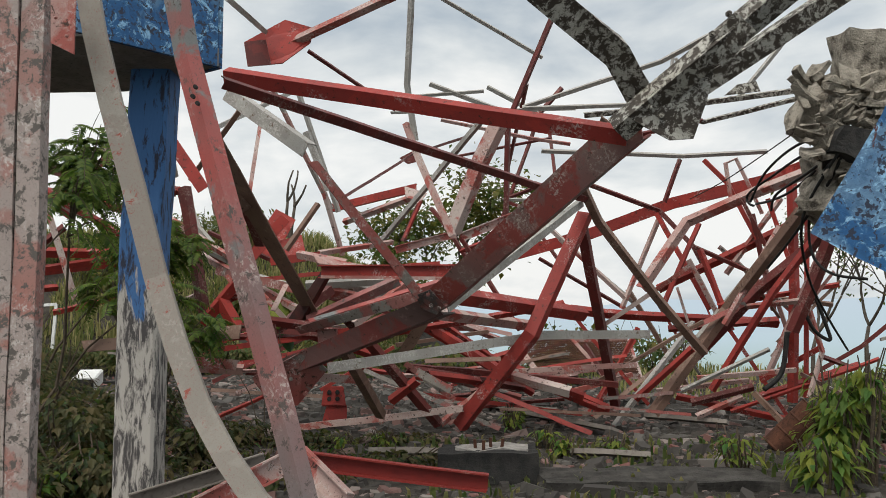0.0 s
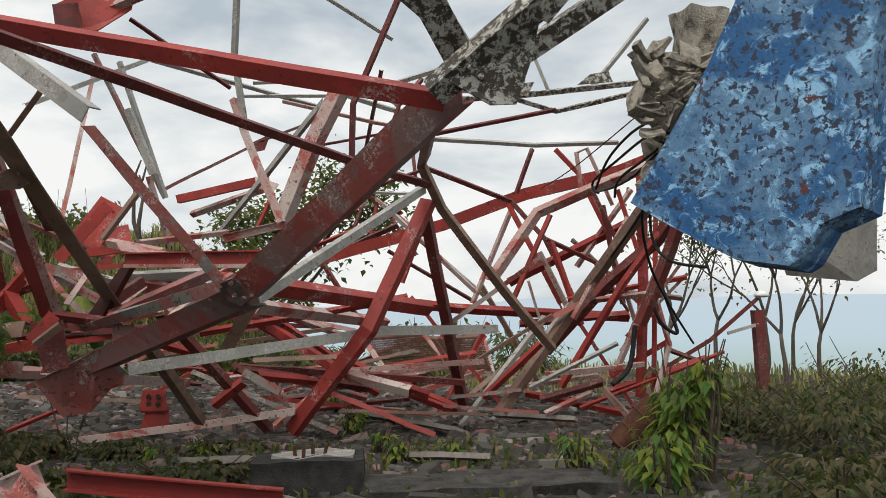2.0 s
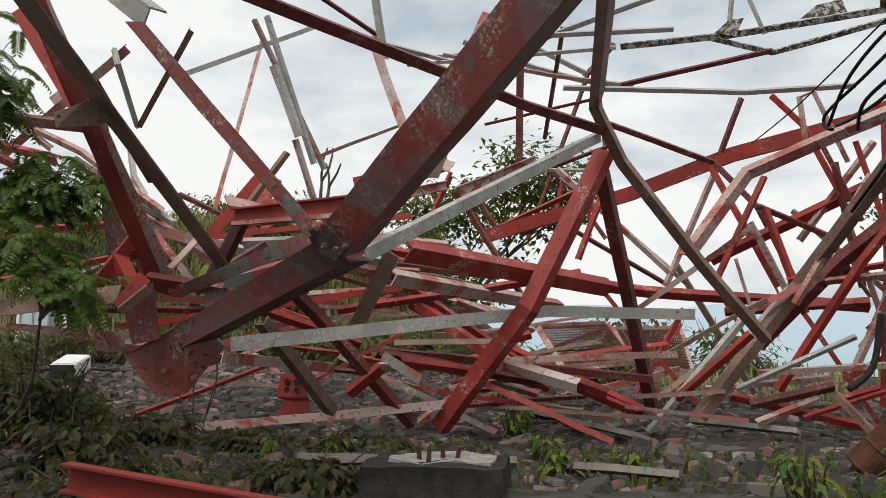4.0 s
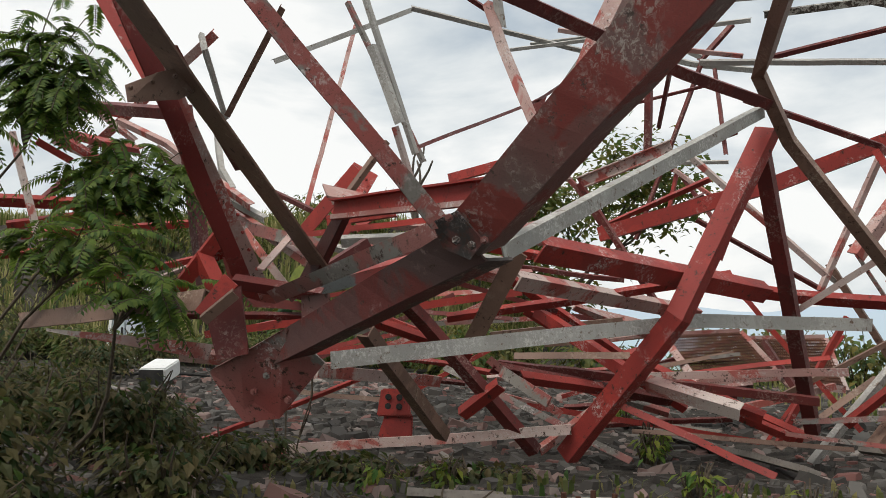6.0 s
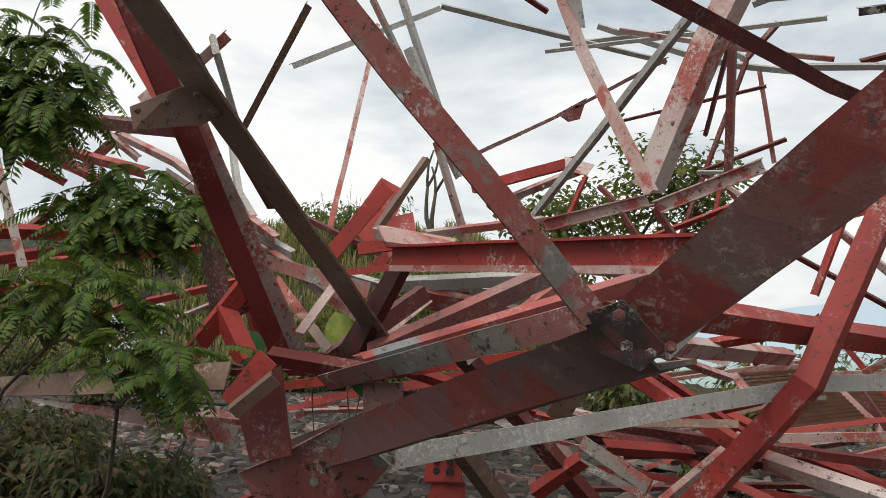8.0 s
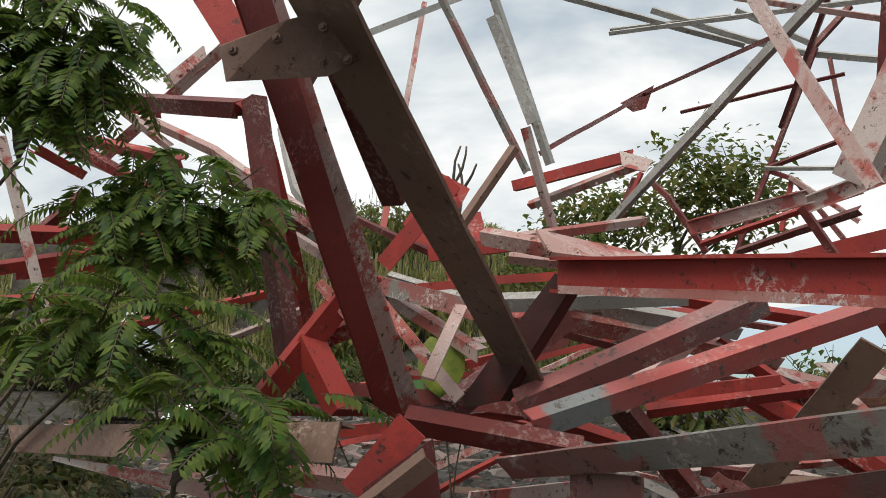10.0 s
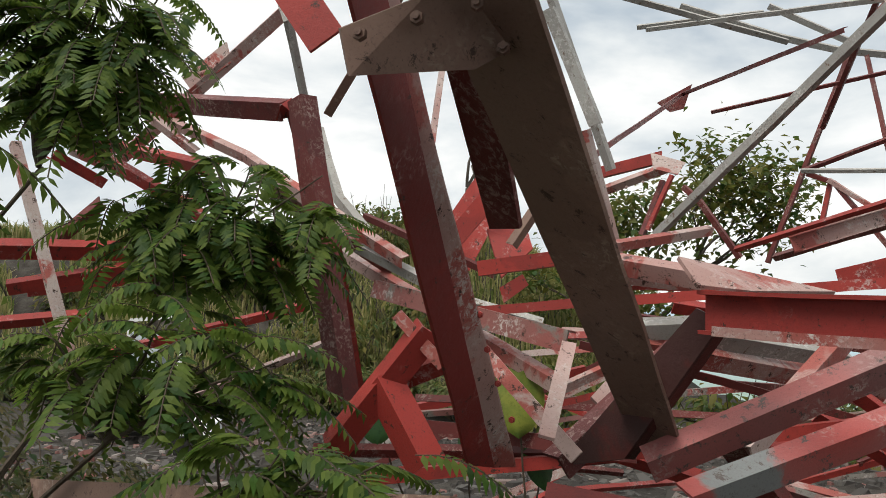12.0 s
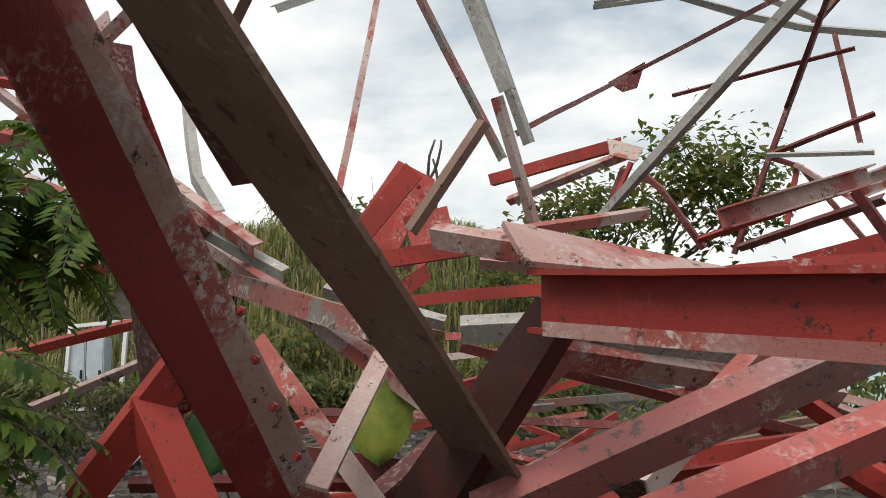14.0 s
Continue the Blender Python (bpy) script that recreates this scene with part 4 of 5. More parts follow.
for c in ((0.84, 10.44, 0.15), (1.16, 8.42, 0.15), (1.08, 9.11, 0.15), (0.65, 12.77, 0.20), (0.91, 10.87, 0.20), (1.74, 8.84, 0.10), (-0.64, 9.21, 0.10), (-1.05, 8.96, 0.10), (-2.84, 6.37, 0.20), (-2.90, 6.16, 0.20)):
    bush("weed", c, (0.16, 0.16, 0.16), 60, 0.10, 0.45, LEAF, "small green weed growing in rubble", "weed", shell=0.1)
tree("tree", (-0.50, 27.62, 0.00), (-0.50, 21.50, 4.81), 0.12, 4, 0.6, 0.21, 34, FARLEAF, "leafy green tree behind the wreck", spread=0.9, scatter=0.34)
tree("tree", (-1.57, 27.47, 0.00), (-1.29, 21.50, 4.04), 0.09, 4, 0.6, 0.20, 34, FARLEAF, "leafy green tree behind the wreck", spread=0.9, scatter=0.3)
tree("dead_tree", (-4.6, 25.5, 2.0), (-4.5, 25.5, 7.0), 0.13, 2, 0.5, 0.1, 0, FARLEAF, "bare grey dead tree against the sky", spread=0.5)
for b, t in (((8.0, 16.0, -0.2), (7.9, 16.1, 4.4)), ((9.4, 17.0, -0.2), (9.6, 17.0, 4.6)), ((10.6, 18.0, -0.3), (11.0, 18.1, 4.4)), ((7.2, 16.6, -0.2), (7.3, 16.6, 3.8)), ((8.8, 15.2, -0.2), (8.7, 15.2, 3.6)), ((10.0, 16.0, -0.2), (10.2, 16, 3.6))):
    tree("tree", b, t, 0.055, 5, 0.5, 0.11, 6, FARLEAF, "thin half-bare tree with sparse leaves", spread=0.75, scatter=0.22)
for x, y, z, r in ((-7, 22.5, 0, 1.2), (-9.5, 24.5, 0, 1.4), (-12, 25, 0, 1.3), (-6.5, 26, 0, 1.3), (-13.5, 23.5, 0, 1.0), (-8.2, 27.5, 0, 1.2), (3.2, 21, 0.6, 1.3), (5.2, 20.5, 0.5, 1.1), (-3.0, 22, 1.8, 1.4), (0.2, 18.5, 0.4, 0.9), (2.2, 17.5, 0.3, 0.8), (-5.2, 23.5, 2.6, 1.3), (-2.2, 19.5, 0.8, 1.0)):
    bush("bush", (x, y, height(x, y) + r * 0.4), (r * 1.3, r, r), int(700 * r), 0.2, 0.5, FARLEAF, "green bush behind the wreck", shell=0.3)


def grass_patch(name, x0, x1, y0, y1, count, tall, label, keep=None, mat=None):
    lv = Leaves()
    for _ in range(count):
        x, y = rng.uniform(x0, x1), rng.uniform(y0, y1)
        if noise.noise((x * 0.5, y * 0.5, 9)) < -0.25:
            continue
        d = some_direction(0)
        lv.blade((x, y, height(x, y) - 0.02), d * rng.uniform(0.1, 0.5), tall * rng.uniform(0.5, 1.3), 0.045)
    return tagged(lv.mesh(name, mat or GRASS), label, "grass", kind="stuff")


grass_patch("bank_grass", -24, -1, 21.6, 30, 30000, 0.65, "rank yellow-green grass on the bank")
grass_patch("edge_grass", 3, 14, 13.5, 22, 1900, 0.35, "rough grass at the edge of the hilltop")
grass_patch("low_grass", -4, 4, 6.2, 9.5, 1600, 0.14, "thin grass between the rubble", mat=MIDLEAF)

BROAD = plain("yellowing broad leaf", (0.17, 0.19, 0.03), (0.07, 0.11, 0.02), 7.0, 0.55, 0.3, 0.004, 0.4, 0.62)
BROADGREEN = plain("dark broad leaf", (0.022, 0.065, 0.018), (0.040, 0.10, 0.022), 6.0, 0.5, 0.3, 0.004)


def broad_plant(base, leaves):
    """A young plant with a few very large heart-shaped leaves; each leaf: centre, size, turn, tilt, material."""
    root = empty("broad_leaved_plant", "young plant with large leaves, one yellowing", "plant", at=base)
    stems = bmesh.new()
    for c, size, turn, tilt, mat in leaves:
        c = Vector(c) - Vector(base)
        limb(stems, (0, 0, -0.05), c, 0.008, 0.004)
        bm = bmesh.new()
        m = pose(*c, tilt, 0, turn)
        rows = []
        for i in range(9):
            u = i / 8
            half = size * 0.42 * math.sin(math.pi * min(1.0, 0.12 + 0.88 * u)) ** 0.7
            row = []
            for q in (-1, -0.5, 0, 0.5, 1):
                p = Vector((q * half, 0.10 * size * abs(q) + 0.03 * size * noise.noise((q * 3, u * 5, turn)), size * (0.5 - u) + 0.10 * size * abs(q) * (1 - u)))
                row.append(bm.verts.new(m @ p))
            rows.append(row)
        for a, b in zip(rows, rows[1:]):
            for q in range(4):
                bm.faces.new((a[q], a[q + 1], b[q + 1], b[q]))
        part("leaf", bm, mat, root, "yellowing leaf with a pale rib" if mat is BROAD else "", smooth=True)
    part("stem", stems, TWIG, root)


broad_plant((-1.95, 9.70, 0.0), (((-1.85, 9.6, 1.4), 0.30, 12, -15, BROAD), ((-2.10, 9.80, 1.22), 0.24, -30, -35, BROADGREEN), ((-2.55, 9.70, 1.30), 0.26, 25, -30, BROADGREEN), ((-1.75, 9.75, 1.10), 0.22, 50, -20, BROADGREEN)))

# ---- rubble and loose things ----
CONCRETE = plain("old grey concrete", (0.17, 0.16, 0.145), (0.27, 0.26, 0.235), 5.0, 0.92, 0.6, 0.01)
# also colours pieces that stand in for shade in hollows
TAR = plain("blackened concrete", (0.020, 0.020, 0.020), (0.045, 0.043, 0.04), 9.0, 0.85, 0.7, 0.01)
CRUMBLE = plain("crumbled mortar", (0.36, 0.325, 0.27), (0.075, 0.065, 0.053), 9.0, 0.95, 0.9, 0.03, 0.46, 0.66)
CHIP = plain("pale chipped concrete", (0.36, 0.34, 0.31), (0.16, 0.15, 0.14), 12.0, 0.9, 0.5, 0.006)
RUST = plain("brown rust", (0.055, 0.026, 0.018), (0.13, 0.055, 0.032), 6.0, 0.85, 0.6, 0.006)
WHITE = plain("white enamel", (0.72, 0.73, 0.72), (0.62, 0.62, 0.60), 3.0, 0.4, 0.1, 0.002)
WOOD = plain("grey weathered timber", (0.17, 0.15, 0.13), (0.26, 0.235, 0.21), 4.0, 0.9, 0.6, 0.006)


def rubble_field():
    m, n, l, b = material("mixed rubble")
    g, r = n.new("ShaderNodeNewGeometry"), n.new("ShaderNodeValToRGB")
    r.color_ramp.elements[0].color, r.color_ramp.elements[1].color = (0.035, 0.030, 0.026, 1), (0.21, 0.19, 0.17, 1)
    for at, c in ((0.45, (0.05, 0.045, 0.04, 1)), (0.75, (0.10, 0.093, 0.083, 1)), (0.8, (0.16, 0.06, 0.05, 1))):
        r.color_ramp.elements.new(at).color = c
    l.new(g.outputs["Random Per Island"], r.inputs["Fac"])
    l.new(r.outputs["Color"], b.inputs["Base Color"])
    b.inputs["Roughness"].default_value = 0.92
    verts, faces = [], []
    for i in range(15000):
        x, y = rng.uniform(-9, 6.5), rng.uniform(5.5, 19.5)
        s = rng.uniform(0.014, 0.065) * (1.7 if rng.random() < 0.12 else 1)
        long, flat = rng.uniform(0.8, 2.6), rng.uniform(0.15, 0.6)
        a, k = rng.uniform(0, math.tau), len(verts)
        ca, sa = math.cos(a), math.sin(a)
        z = height(x, y)
        tip = rng.uniform(-0.4, 0.4)
        for dz, sc in ((0, 1.0), (1, 0.75)):
            for q in range(5):
                t = q * math.tau / 5 + rng.uniform(-0.3, 0.3)
                u, v = math.cos(t) * s * long * sc, math.sin(t) * s * sc
                verts.append((x + u * ca - v * sa, y + u * sa + v * ca, z - 0.012 + dz * s * flat * 1.6 + tip * u * dz))
        faces += [(k + 5, k + 6, k + 7, k + 8, k + 9)] + [(k + q, k + (q + 1) % 5, k + 5 + (q + 1) % 5, k + 5 + q) for q in range(5)]
    me = bpy.data.meshes.new("rubble")
    me.from_pydata(verts, [], faces)
    me.materials.append(m)
    return tagged(new("rubble", me), "broken concrete, bark and gravel strewn on soil", "rubble", kind="stuff")


rubble_field()


def rough_block(name, mat, size, at, turn=(0, 0, 0), cuts=4, amount=0.02, parent=None, label=""):
    """A box with broken, uneven faces."""
    bm = bmesh.new()
    bmesh.ops.create_cube(bm, size=1.0)
    bmesh.ops.subdivide_edges(bm, edges=bm.edges, cuts=cuts, use_grid_fill=True)
    for v in bm.verts:
        v.co = Vector((v.co.x * size[0], v.co.y * size[1], v.co.z * size[2]))
        v.co += noise.noise_vector(v.co * 5 + Vector(at)) * amount
    bm.transform(pose(*at, *turn))
    return part(name, bm, mat, parent, label)


def footing():
    root = empty("footing", "blackened concrete footing block with rusty anchor bolts", "footing", at=(0.4, 7.55, 0))
    rough_block("block", TAR, (0.84, 0.55, 0.3), (0, 0, 0.1), (0, 0, -4), 6, 0.03, root)
    rough_block("chipped_top", CHIP, (0.62, 0.34, 0.03), (0.03, 0.03, 0.245), (0, 0, -4), 5, 0.03, root, "pale chipped concrete top")
    for x, y in ((-0.12, 0.0), (0.02, 0.08), (-0.05, -0.08), (0.12, 0.03)):
        bm = bmesh.new()
        bmesh.ops.create_cone(bm, cap_ends=True, segments=10, radius1=0.016, radius2=0.014, depth=0.09, matrix=pose(x, y, 0.285, rng.uniform(-9, 9), rng.uniform(-9, 9), 0))
        part("anchor_bolt", bm, RUST, root)


footing()
DIRTY = plain("dirty slab concrete", (0.028, 0.026, 0.024), (0.085, 0.08, 0.072), 6.0, 0.95, 0.7, 0.012)
tagged(rough_block("slab", DIRTY, (1.9, 0.7, 0.16), (1.75, 7.3, 0.0), (0, 0, 3), 6, 0.04), "broken grey concrete slab edge", "slab")
for a, b, w in (((0.69, 12.71, 0.06), (1.99, 10.10, 0.05), 0.16), ((-0.74, 8.52, 0.05), (-0.13, 8.56, 0.05), 0.12), ((1.14, 8.51, 0.05), (1.97, 8.24, 0.05), 0.12), ((-0.46, 8.40, 0.06), (0.87, 8.58, 0.06), 0.11), ((2.63, 11.24, 0.08), (3.49, 10.56, 0.08), 0.14), ((0.18, 13.25, 0.05), (1.63, 12.14, 0.05), 0.14), ((-0.44, 23.49, 0.05), (0.65, 18.57, 0.05), 0.2), ((-0.64, 21.53, 0.05), (0.17, 17.27, 0.05), 0.15)):
    tagged(bar("plank", WOOD, w, a, b, kind="flat", depth=0.05, wobble=0.02, twist=70), "grey weathered plank lying in the rubble", "plank").parent = None


def drum():
    root = empty("drum", "rusty brown steel drum lying tilted in the rubble", "drum", at=(3.62, 8.9, 0.24))
    root.rotation_euler = (radians(12), radians(42), 0)
    bm = bmesh.new()
    prof = [(0.0, -0.40), (0.27, -0.40), (0.285, -0.38), (0.27, -0.36), (0.27, -0.14), (0.285, -0.12), (0.27, -0.10), (0.27, 0.12), (0.285, 0.14), (0.27, 0.16), (0.27, 0.38), (0.285, 0.40), (0.255, 0.41), (0.25, 0.36), (0.0, 0.35)]
    rings = [[bm.verts.new((0.55 * r * math.cos(a), 0.55 * r * math.sin(a), 0.72 * z)) for a in (k * math.tau / 24 for k in range(24))] for r, z in prof[1:-1]]
    for p, q in zip(rings, rings[1:]):
        for k in range(24):
            bm.faces.new((p[k], p[(k + 1) % 24], q[(k + 1) % 24], q[k]))
    bm.faces.new(rings[0][::-1]), bm.faces.new(rings[-1])
    part("shell", bm, RUST, root)


drum()


def lamp_post():
    root = empty("post", "dark red steel post with a bent arm and pale lamp", "post", at=(7.78, 14.0, -0.2))
    part("shaft", sweep(((0.02, 0, -0.1), (-0.06, 0, 1.6)), section("channel", 0.17, 0.15, 0.012)), MAROON, root)
    part("arm", sweep(((-0.08, 0, 1.36), (-0.62, 0, 1.22)), section("flat", 0.05, 0.05, 0.01)), GREY, root)
    part("strut", sweep(((-0.02, 0.1, 1.8), (-0.9, 0.1, 1.1), (-1.9, 0.1, 0.55)), section("angle", 0.07, 0.07, 0.008)), MAROON, root)
    bm = bmesh.new()
    bmesh.ops.create_uvsphere(bm, u_segments=16, v_segments=8, radius=0.13)
    for v in bm.verts:
        v.co.z = v.co.z * 0.7 if v.co.z > 0 else v.co.z * 0.25
    bm.transform(pose(0.03, 0.08, 1.84))
    part("lamp", bm, WHITE, root, "pale grey dome", smooth=True)


lamp_post()


def mesh_panel(tl, tr, br, bl):
    """Expanded metal in a steel frame."""
    root = empty("mesh_panel", "rusty wire mesh panel in a pale steel frame", "mesh panel")
    tl, tr, br, bl = (Vector(p) for p in (tl, tr, br, bl))
    for a, b in ((tl, tr), (tr, br), (br, bl), (bl, tl)):
        part("frame_bar", sweep((a, b), section("angle", 0.08, 0.06, 0.01)), FADED, root)
    bm = bmesh.new()
    n, m = 34, 16
    for k in range(1, n):
        sweep((tl.lerp(tr, k / n), bl.lerp(br, k / n)), section("flat", 0.014, 0.014, 0.01), bm=bm, spacing=9)
    for k in range(1, m):
        sweep((tl.lerp(bl, k / m), tr.lerp(br, k / m)), section("flat", 0.014, 0.014, 0.01), bm=bm, spacing=9)
    part("wire_mesh", bm, RUST, root)


mesh_panel((1.11, 13.30, 1.01), (2.04, 13.90, 1.06), (2.31, 12.90, 0.61), (1.39, 12.30, 0.55))
mesh_panel((2.12, 13.90, 0.98), (3.08, 14.30, 1.01), (3.03, 13.20, 0.47), (2.39, 12.90, 0.54))


def holed_bracket():
    root = empty("bracket", "crumpled red steel bracket with round holes", "bracket", at=(-1.34, 10.56, 0.00))
    for dx, dz, tilt in ((0, 0.0, 0), (0.03, -0.20, 25)):
        bm = bmesh.new()
        bmesh.ops.create_cube(bm, size=1.0)
        for v in bm.verts:
            v.co = Vector((v.co.x * (0.30 if v.co.z < 0 else 0.24), v.co.y * 0.05, v.co.z * 0.24))
        bmesh.ops.bevel(bm, geom=bm.edges[:], offset=0.012, segments=2, affect="EDGES")
        bm.transform(pose(dx, 0, 0.42 + dz, -12, tilt * 0.3, 8))
        part("flange", bm, RED, root)
    for x, z in ((-0.05, 0.47), (0.05, 0.47), (-0.05, 0.39), (0.05, 0.39)):
        bm = bmesh.new()
        bmesh.ops.create_cone(bm, cap_ends=True, segments=14, radius1=0.027, radius2=0.027, depth=0.03, matrix=pose(x, -0.028, z, 78, 0, 8))
        part("hole", bm, TAR, root)


holed_bracket()


def cabinet():
    root = empty("cabinet", "pale blue-grey metal cabinet with open white frame", "cabinet", at=(-10.4, 21.5, 0.0))
    M = plain("pale enamel", (0.45, 0.50, 0.53), (0.36, 0.40, 0.42), 4.0, 0.5, 0.2, 0.002)
    for x, name in ((-0.28, "door"), (0.10, "door")):
        bm = bmesh.new()
        bmesh.ops.create_cube(bm, size=1.0, matrix=pose(x, 0, 0.75) @ Matrix.Diagonal((0.36, 0.3, 1.25, 1)))
        bmesh.ops.bevel(bm, geom=bm.edges[:], offset=0.02, segments=2, affect="EDGES")
        d = part(name, bm, M, root)
        bm = bmesh.new()
        bmesh.ops.create_cube(bm, size=1.0, matrix=pose(x + 0.12, -0.17, 0.7) @ Matrix.Diagonal((0.03, 0.04, 0.16, 1)))
        part("handle", bm, TAR, d)
    for a, b in (((-0.5, -0.2, 0.05), (-0.4, -0.2, 1.6)), ((-0.4, -0.2, 1.6), (0.75, -0.2, 1.7)), ((0.75, -0.2, 1.7), (0.65, -0.2, 0.05)), ((0.65, -0.2, 0.08), (-0.5, -0.2, 0.05))):
        part("frame_bar", sweep((a, b), section("flat", 0.07, 0.06, 0.01)), WHITE, root)


cabinet()


def white_box():
    root = empty("box", "white sheet-metal box lying open on the ground", "box", at=(-6.65, 16.1, 0.0))
    bm = bmesh.new()
    bmesh.ops.create_cube(bm, size=1.0, matrix=pose(0, 0, 0.2, 8, 0, 12) @ Matrix.Diagonal((0.42, 0.8, 0.26, 1)))
    bmesh.ops.bevel(bm, geom=bm.edges[:], offset=0.02, segments=2, affect="EDGES")
    part("shell", bm, WHITE, root)
    # the box is solid; this dark panel paints the shade of its inside
    bm = bmesh.new()
    bmesh.ops.create_cube(bm, size=1.0, matrix=pose(0.09, -0.44, 0.13, 8, 0, 12) @ Matrix.Diagonal((0.38, 0.03, 0.24, 1)))
    part("opening", bm, TAR, root, "dark panel painting the shade inside the open end")


white_box()
bm = bmesh.new()
limb(bm, (-8.6, 16.6, 0.06), (-6.0, 17.2, 0.05), 0.03, 0.025, 0.12)
tagged(part("hose", bm, TAR, smooth=True), "black hose lying on the ground", "hose")

# ---- foreground: column, canopy, leaning bars ----


def flaking(name, coat, pale, bare, rust):
    """Thick old paint: deep and faded areas, fine chips gathered in zones, and rust that shows through."""
    m, n, l, b = material(name)
    v, r = spot(n, l)
    fade = mix_node(n, l, step_node(n, l, noise_node(n, l, v, 2.6, 5, 0.55, 0.5), 0.47, 0.56), coat, pale)
    streak = mix_node(n, l, step_node(n, l, noise_node(n, l, v, 20.0, 7, 0.75, 0.8), 0.42, 0.78), fade, tuple(0.5 * x for x in coat))
    white = mix_node(n, l, step_node(n, l, noise_node(n, l, v, 9.0, 8, 0.75, 0.9), 0.53, 0.60), streak, tuple(min(0.7, x * 1.9 + 0.03) for x in pale))
    zone = n.new("ShaderNodeMath")
    zone.operation = "MULTIPLY"
    l.new(step_node(n, l, noise_node(n, l, v, 32.0, 6, 0.62, 0.3), 0.55, 0.565), zone.inputs[0])
    l.new(step_node(n, l, noise_node(n, l, v, 2.2, 3, 0.5), 0.36, 0.46), zone.inputs[1])
    chips = mix_node(n, l, zone.outputs["Value"], white, bare)
    spots = mix_node(n, l, step_node(n, l, noise_node(n, l, v, 7.0, 6, 0.65, 0.6), 0.66, 0.68), chips, rust)
    l.new(spots, b.inputs["Base Color"])
    b.inputs["Roughness"].default_value = 0.7
    relief(n, l, b, noise_node(n, l, v, 26.0, 5, 0.62, 1.0), 0.5, 0.006)
    return m


BLUE = flaking("flaking blue paint", (0.016, 0.105, 0.27), (0.12, 0.24, 0.39), (0.022, 0.032, 0.06), (0.085, 0.03, 0.028))


def peeled_column():
    """Dark blue paint above, bare grey render where it has peeled off below, with a ragged edge."""
    m, n, l, b = material("peeling column paint")
    v, r = spot(n, l)
    c, s, a = n.new("ShaderNodeTexCoord"), n.new("ShaderNodeSeparateXYZ"), n.new("ShaderNodeMath")
    l.new(c.outputs["Object"], s.inputs["Vector"])
    stretch = n.new("ShaderNodeMapping")
    stretch.inputs["Scale"].default_value = (1.0, 1.0, 0.22)
    l.new(v, stretch.inputs["Vector"])
    grain = noise_node(n, l, stretch.outputs["Vector"], 22.0, 7, 0.7, 0.5)
    patch = noise_node(n, l, stretch.outputs["Vector"], 6.0, 5, 0.6, 0.4)
    a.operation = "MULTIPLY_ADD"
    l.new(patch, a.inputs[0])
    a.inputs[1].default_value = 2.6
    l.new(s.outputs["Z"], a.inputs[2])
    blue = mix_node(n, l, step_node(n, l, grain, 0.52, 0.60), (0.045, 0.13, 0.30), (0.022, 0.026, 0.045))
    bare = mix_node(n, l, step_node(n, l, grain, 0.46, 0.56), (0.40, 0.375, 0.34), (0.06, 0.055, 0.055))
    l.new(mix_node(n, l, step_node(n, l, a.outputs["Value"], 2.45, 2.52), bare, blue), b.inputs["Base Color"])
    b.inputs["Roughness"].default_value = 0.85
    relief(n, l, b, grain, 0.7, 0.01)
    return m


PEELED = peeled_column()
BLACK = plain("black cable", (0.012, 0.012, 0.012), (0.03, 0.028, 0.026), 20.0, 0.6)


def column():
    root = empty("column", "blue column with paint peeled off its lower half", "column", at=(-1.95, 5.50, 0.33))
    base = Vector(root.location)
    bm = sweep((Vector((-1.97, 5.50, -0.19)) - base, Vector((-1.96, 5.50, 1.54)) - base, Vector((-1.94, 5.50, 3.07)) - base), [(-0.13, 0), (-0.11, -0.02), (0.11, -0.02), (0.13, 0), (0.13, 0.22), (-0.13, 0.22)], wobble=0.02, spacing=0.12)
    part("shaft", bm, PEELED, root)


column()


def canopy():
    root = empty("canopy", "blue-edged concrete canopy slab with grey underside", "canopy")
    bottom = [(-1.98, 4.85, 3.02), (-1.46, 5.44, 3.02), (-1.83, 5.71, 3.02), (-2.28, 6.06, 3.02), (-2.88, 6.10, 3.02), (-2.74, 4.79, 3.02)]
    up = [(x, y, z) for x, y, z in bottom]
    part("soffit", slab(up, 0.12), CONCRETE, root, "plain grey soffit")
    a, b = Vector(bottom[0]), Vector(bottom[1])
    a -= (b - a) * 0.6
    part("fascia", sweep((a + Vector((0, -0.03, 0.3)), b + Vector((0, -0.03, 0.3))), section("flat", 0.62, 0.03, 0.03), wobble=0.01), BLUE, root, "faded blue painted edge")
    part("fascia", sweep((b + Vector((0.0, 0.0, 0.3)), Vector(bottom[2]) + Vector((0, 0, 0.3))), section("flat", 0.62, 0.03, 0.03), wobble=0.01), BLUE, root)


canopy()
lean = empty("leaning_bar", "tall leaning steel angle, peeling red over grey", "steel bar")
bar("angle", STRIPED, 0.105, (-1.19, 3.60, 2.92), (-1.11, 3.60, 2.52), (-0.57, 3.45, 0.73), (-0.45, 3.40, 0.27), parent=lean, thick=0.009)
for at in ((-1.04, 3.52, 2.36), (-1.05, 3.52, 2.32), (-1.03, 3.52, 2.29)):
    bm = bmesh.new()
    bmesh.ops.create_cone(bm, cap_ends=True, segments=12, radius1=0.009, radius2=0.009, depth=0.02, matrix=pose(*at, 90, 0, 0))
    part("bolt_hole", bm, TAR, lean)
tube = empty("bent_strip", "long curved grey steel strip bending to the ground", "steel bar")
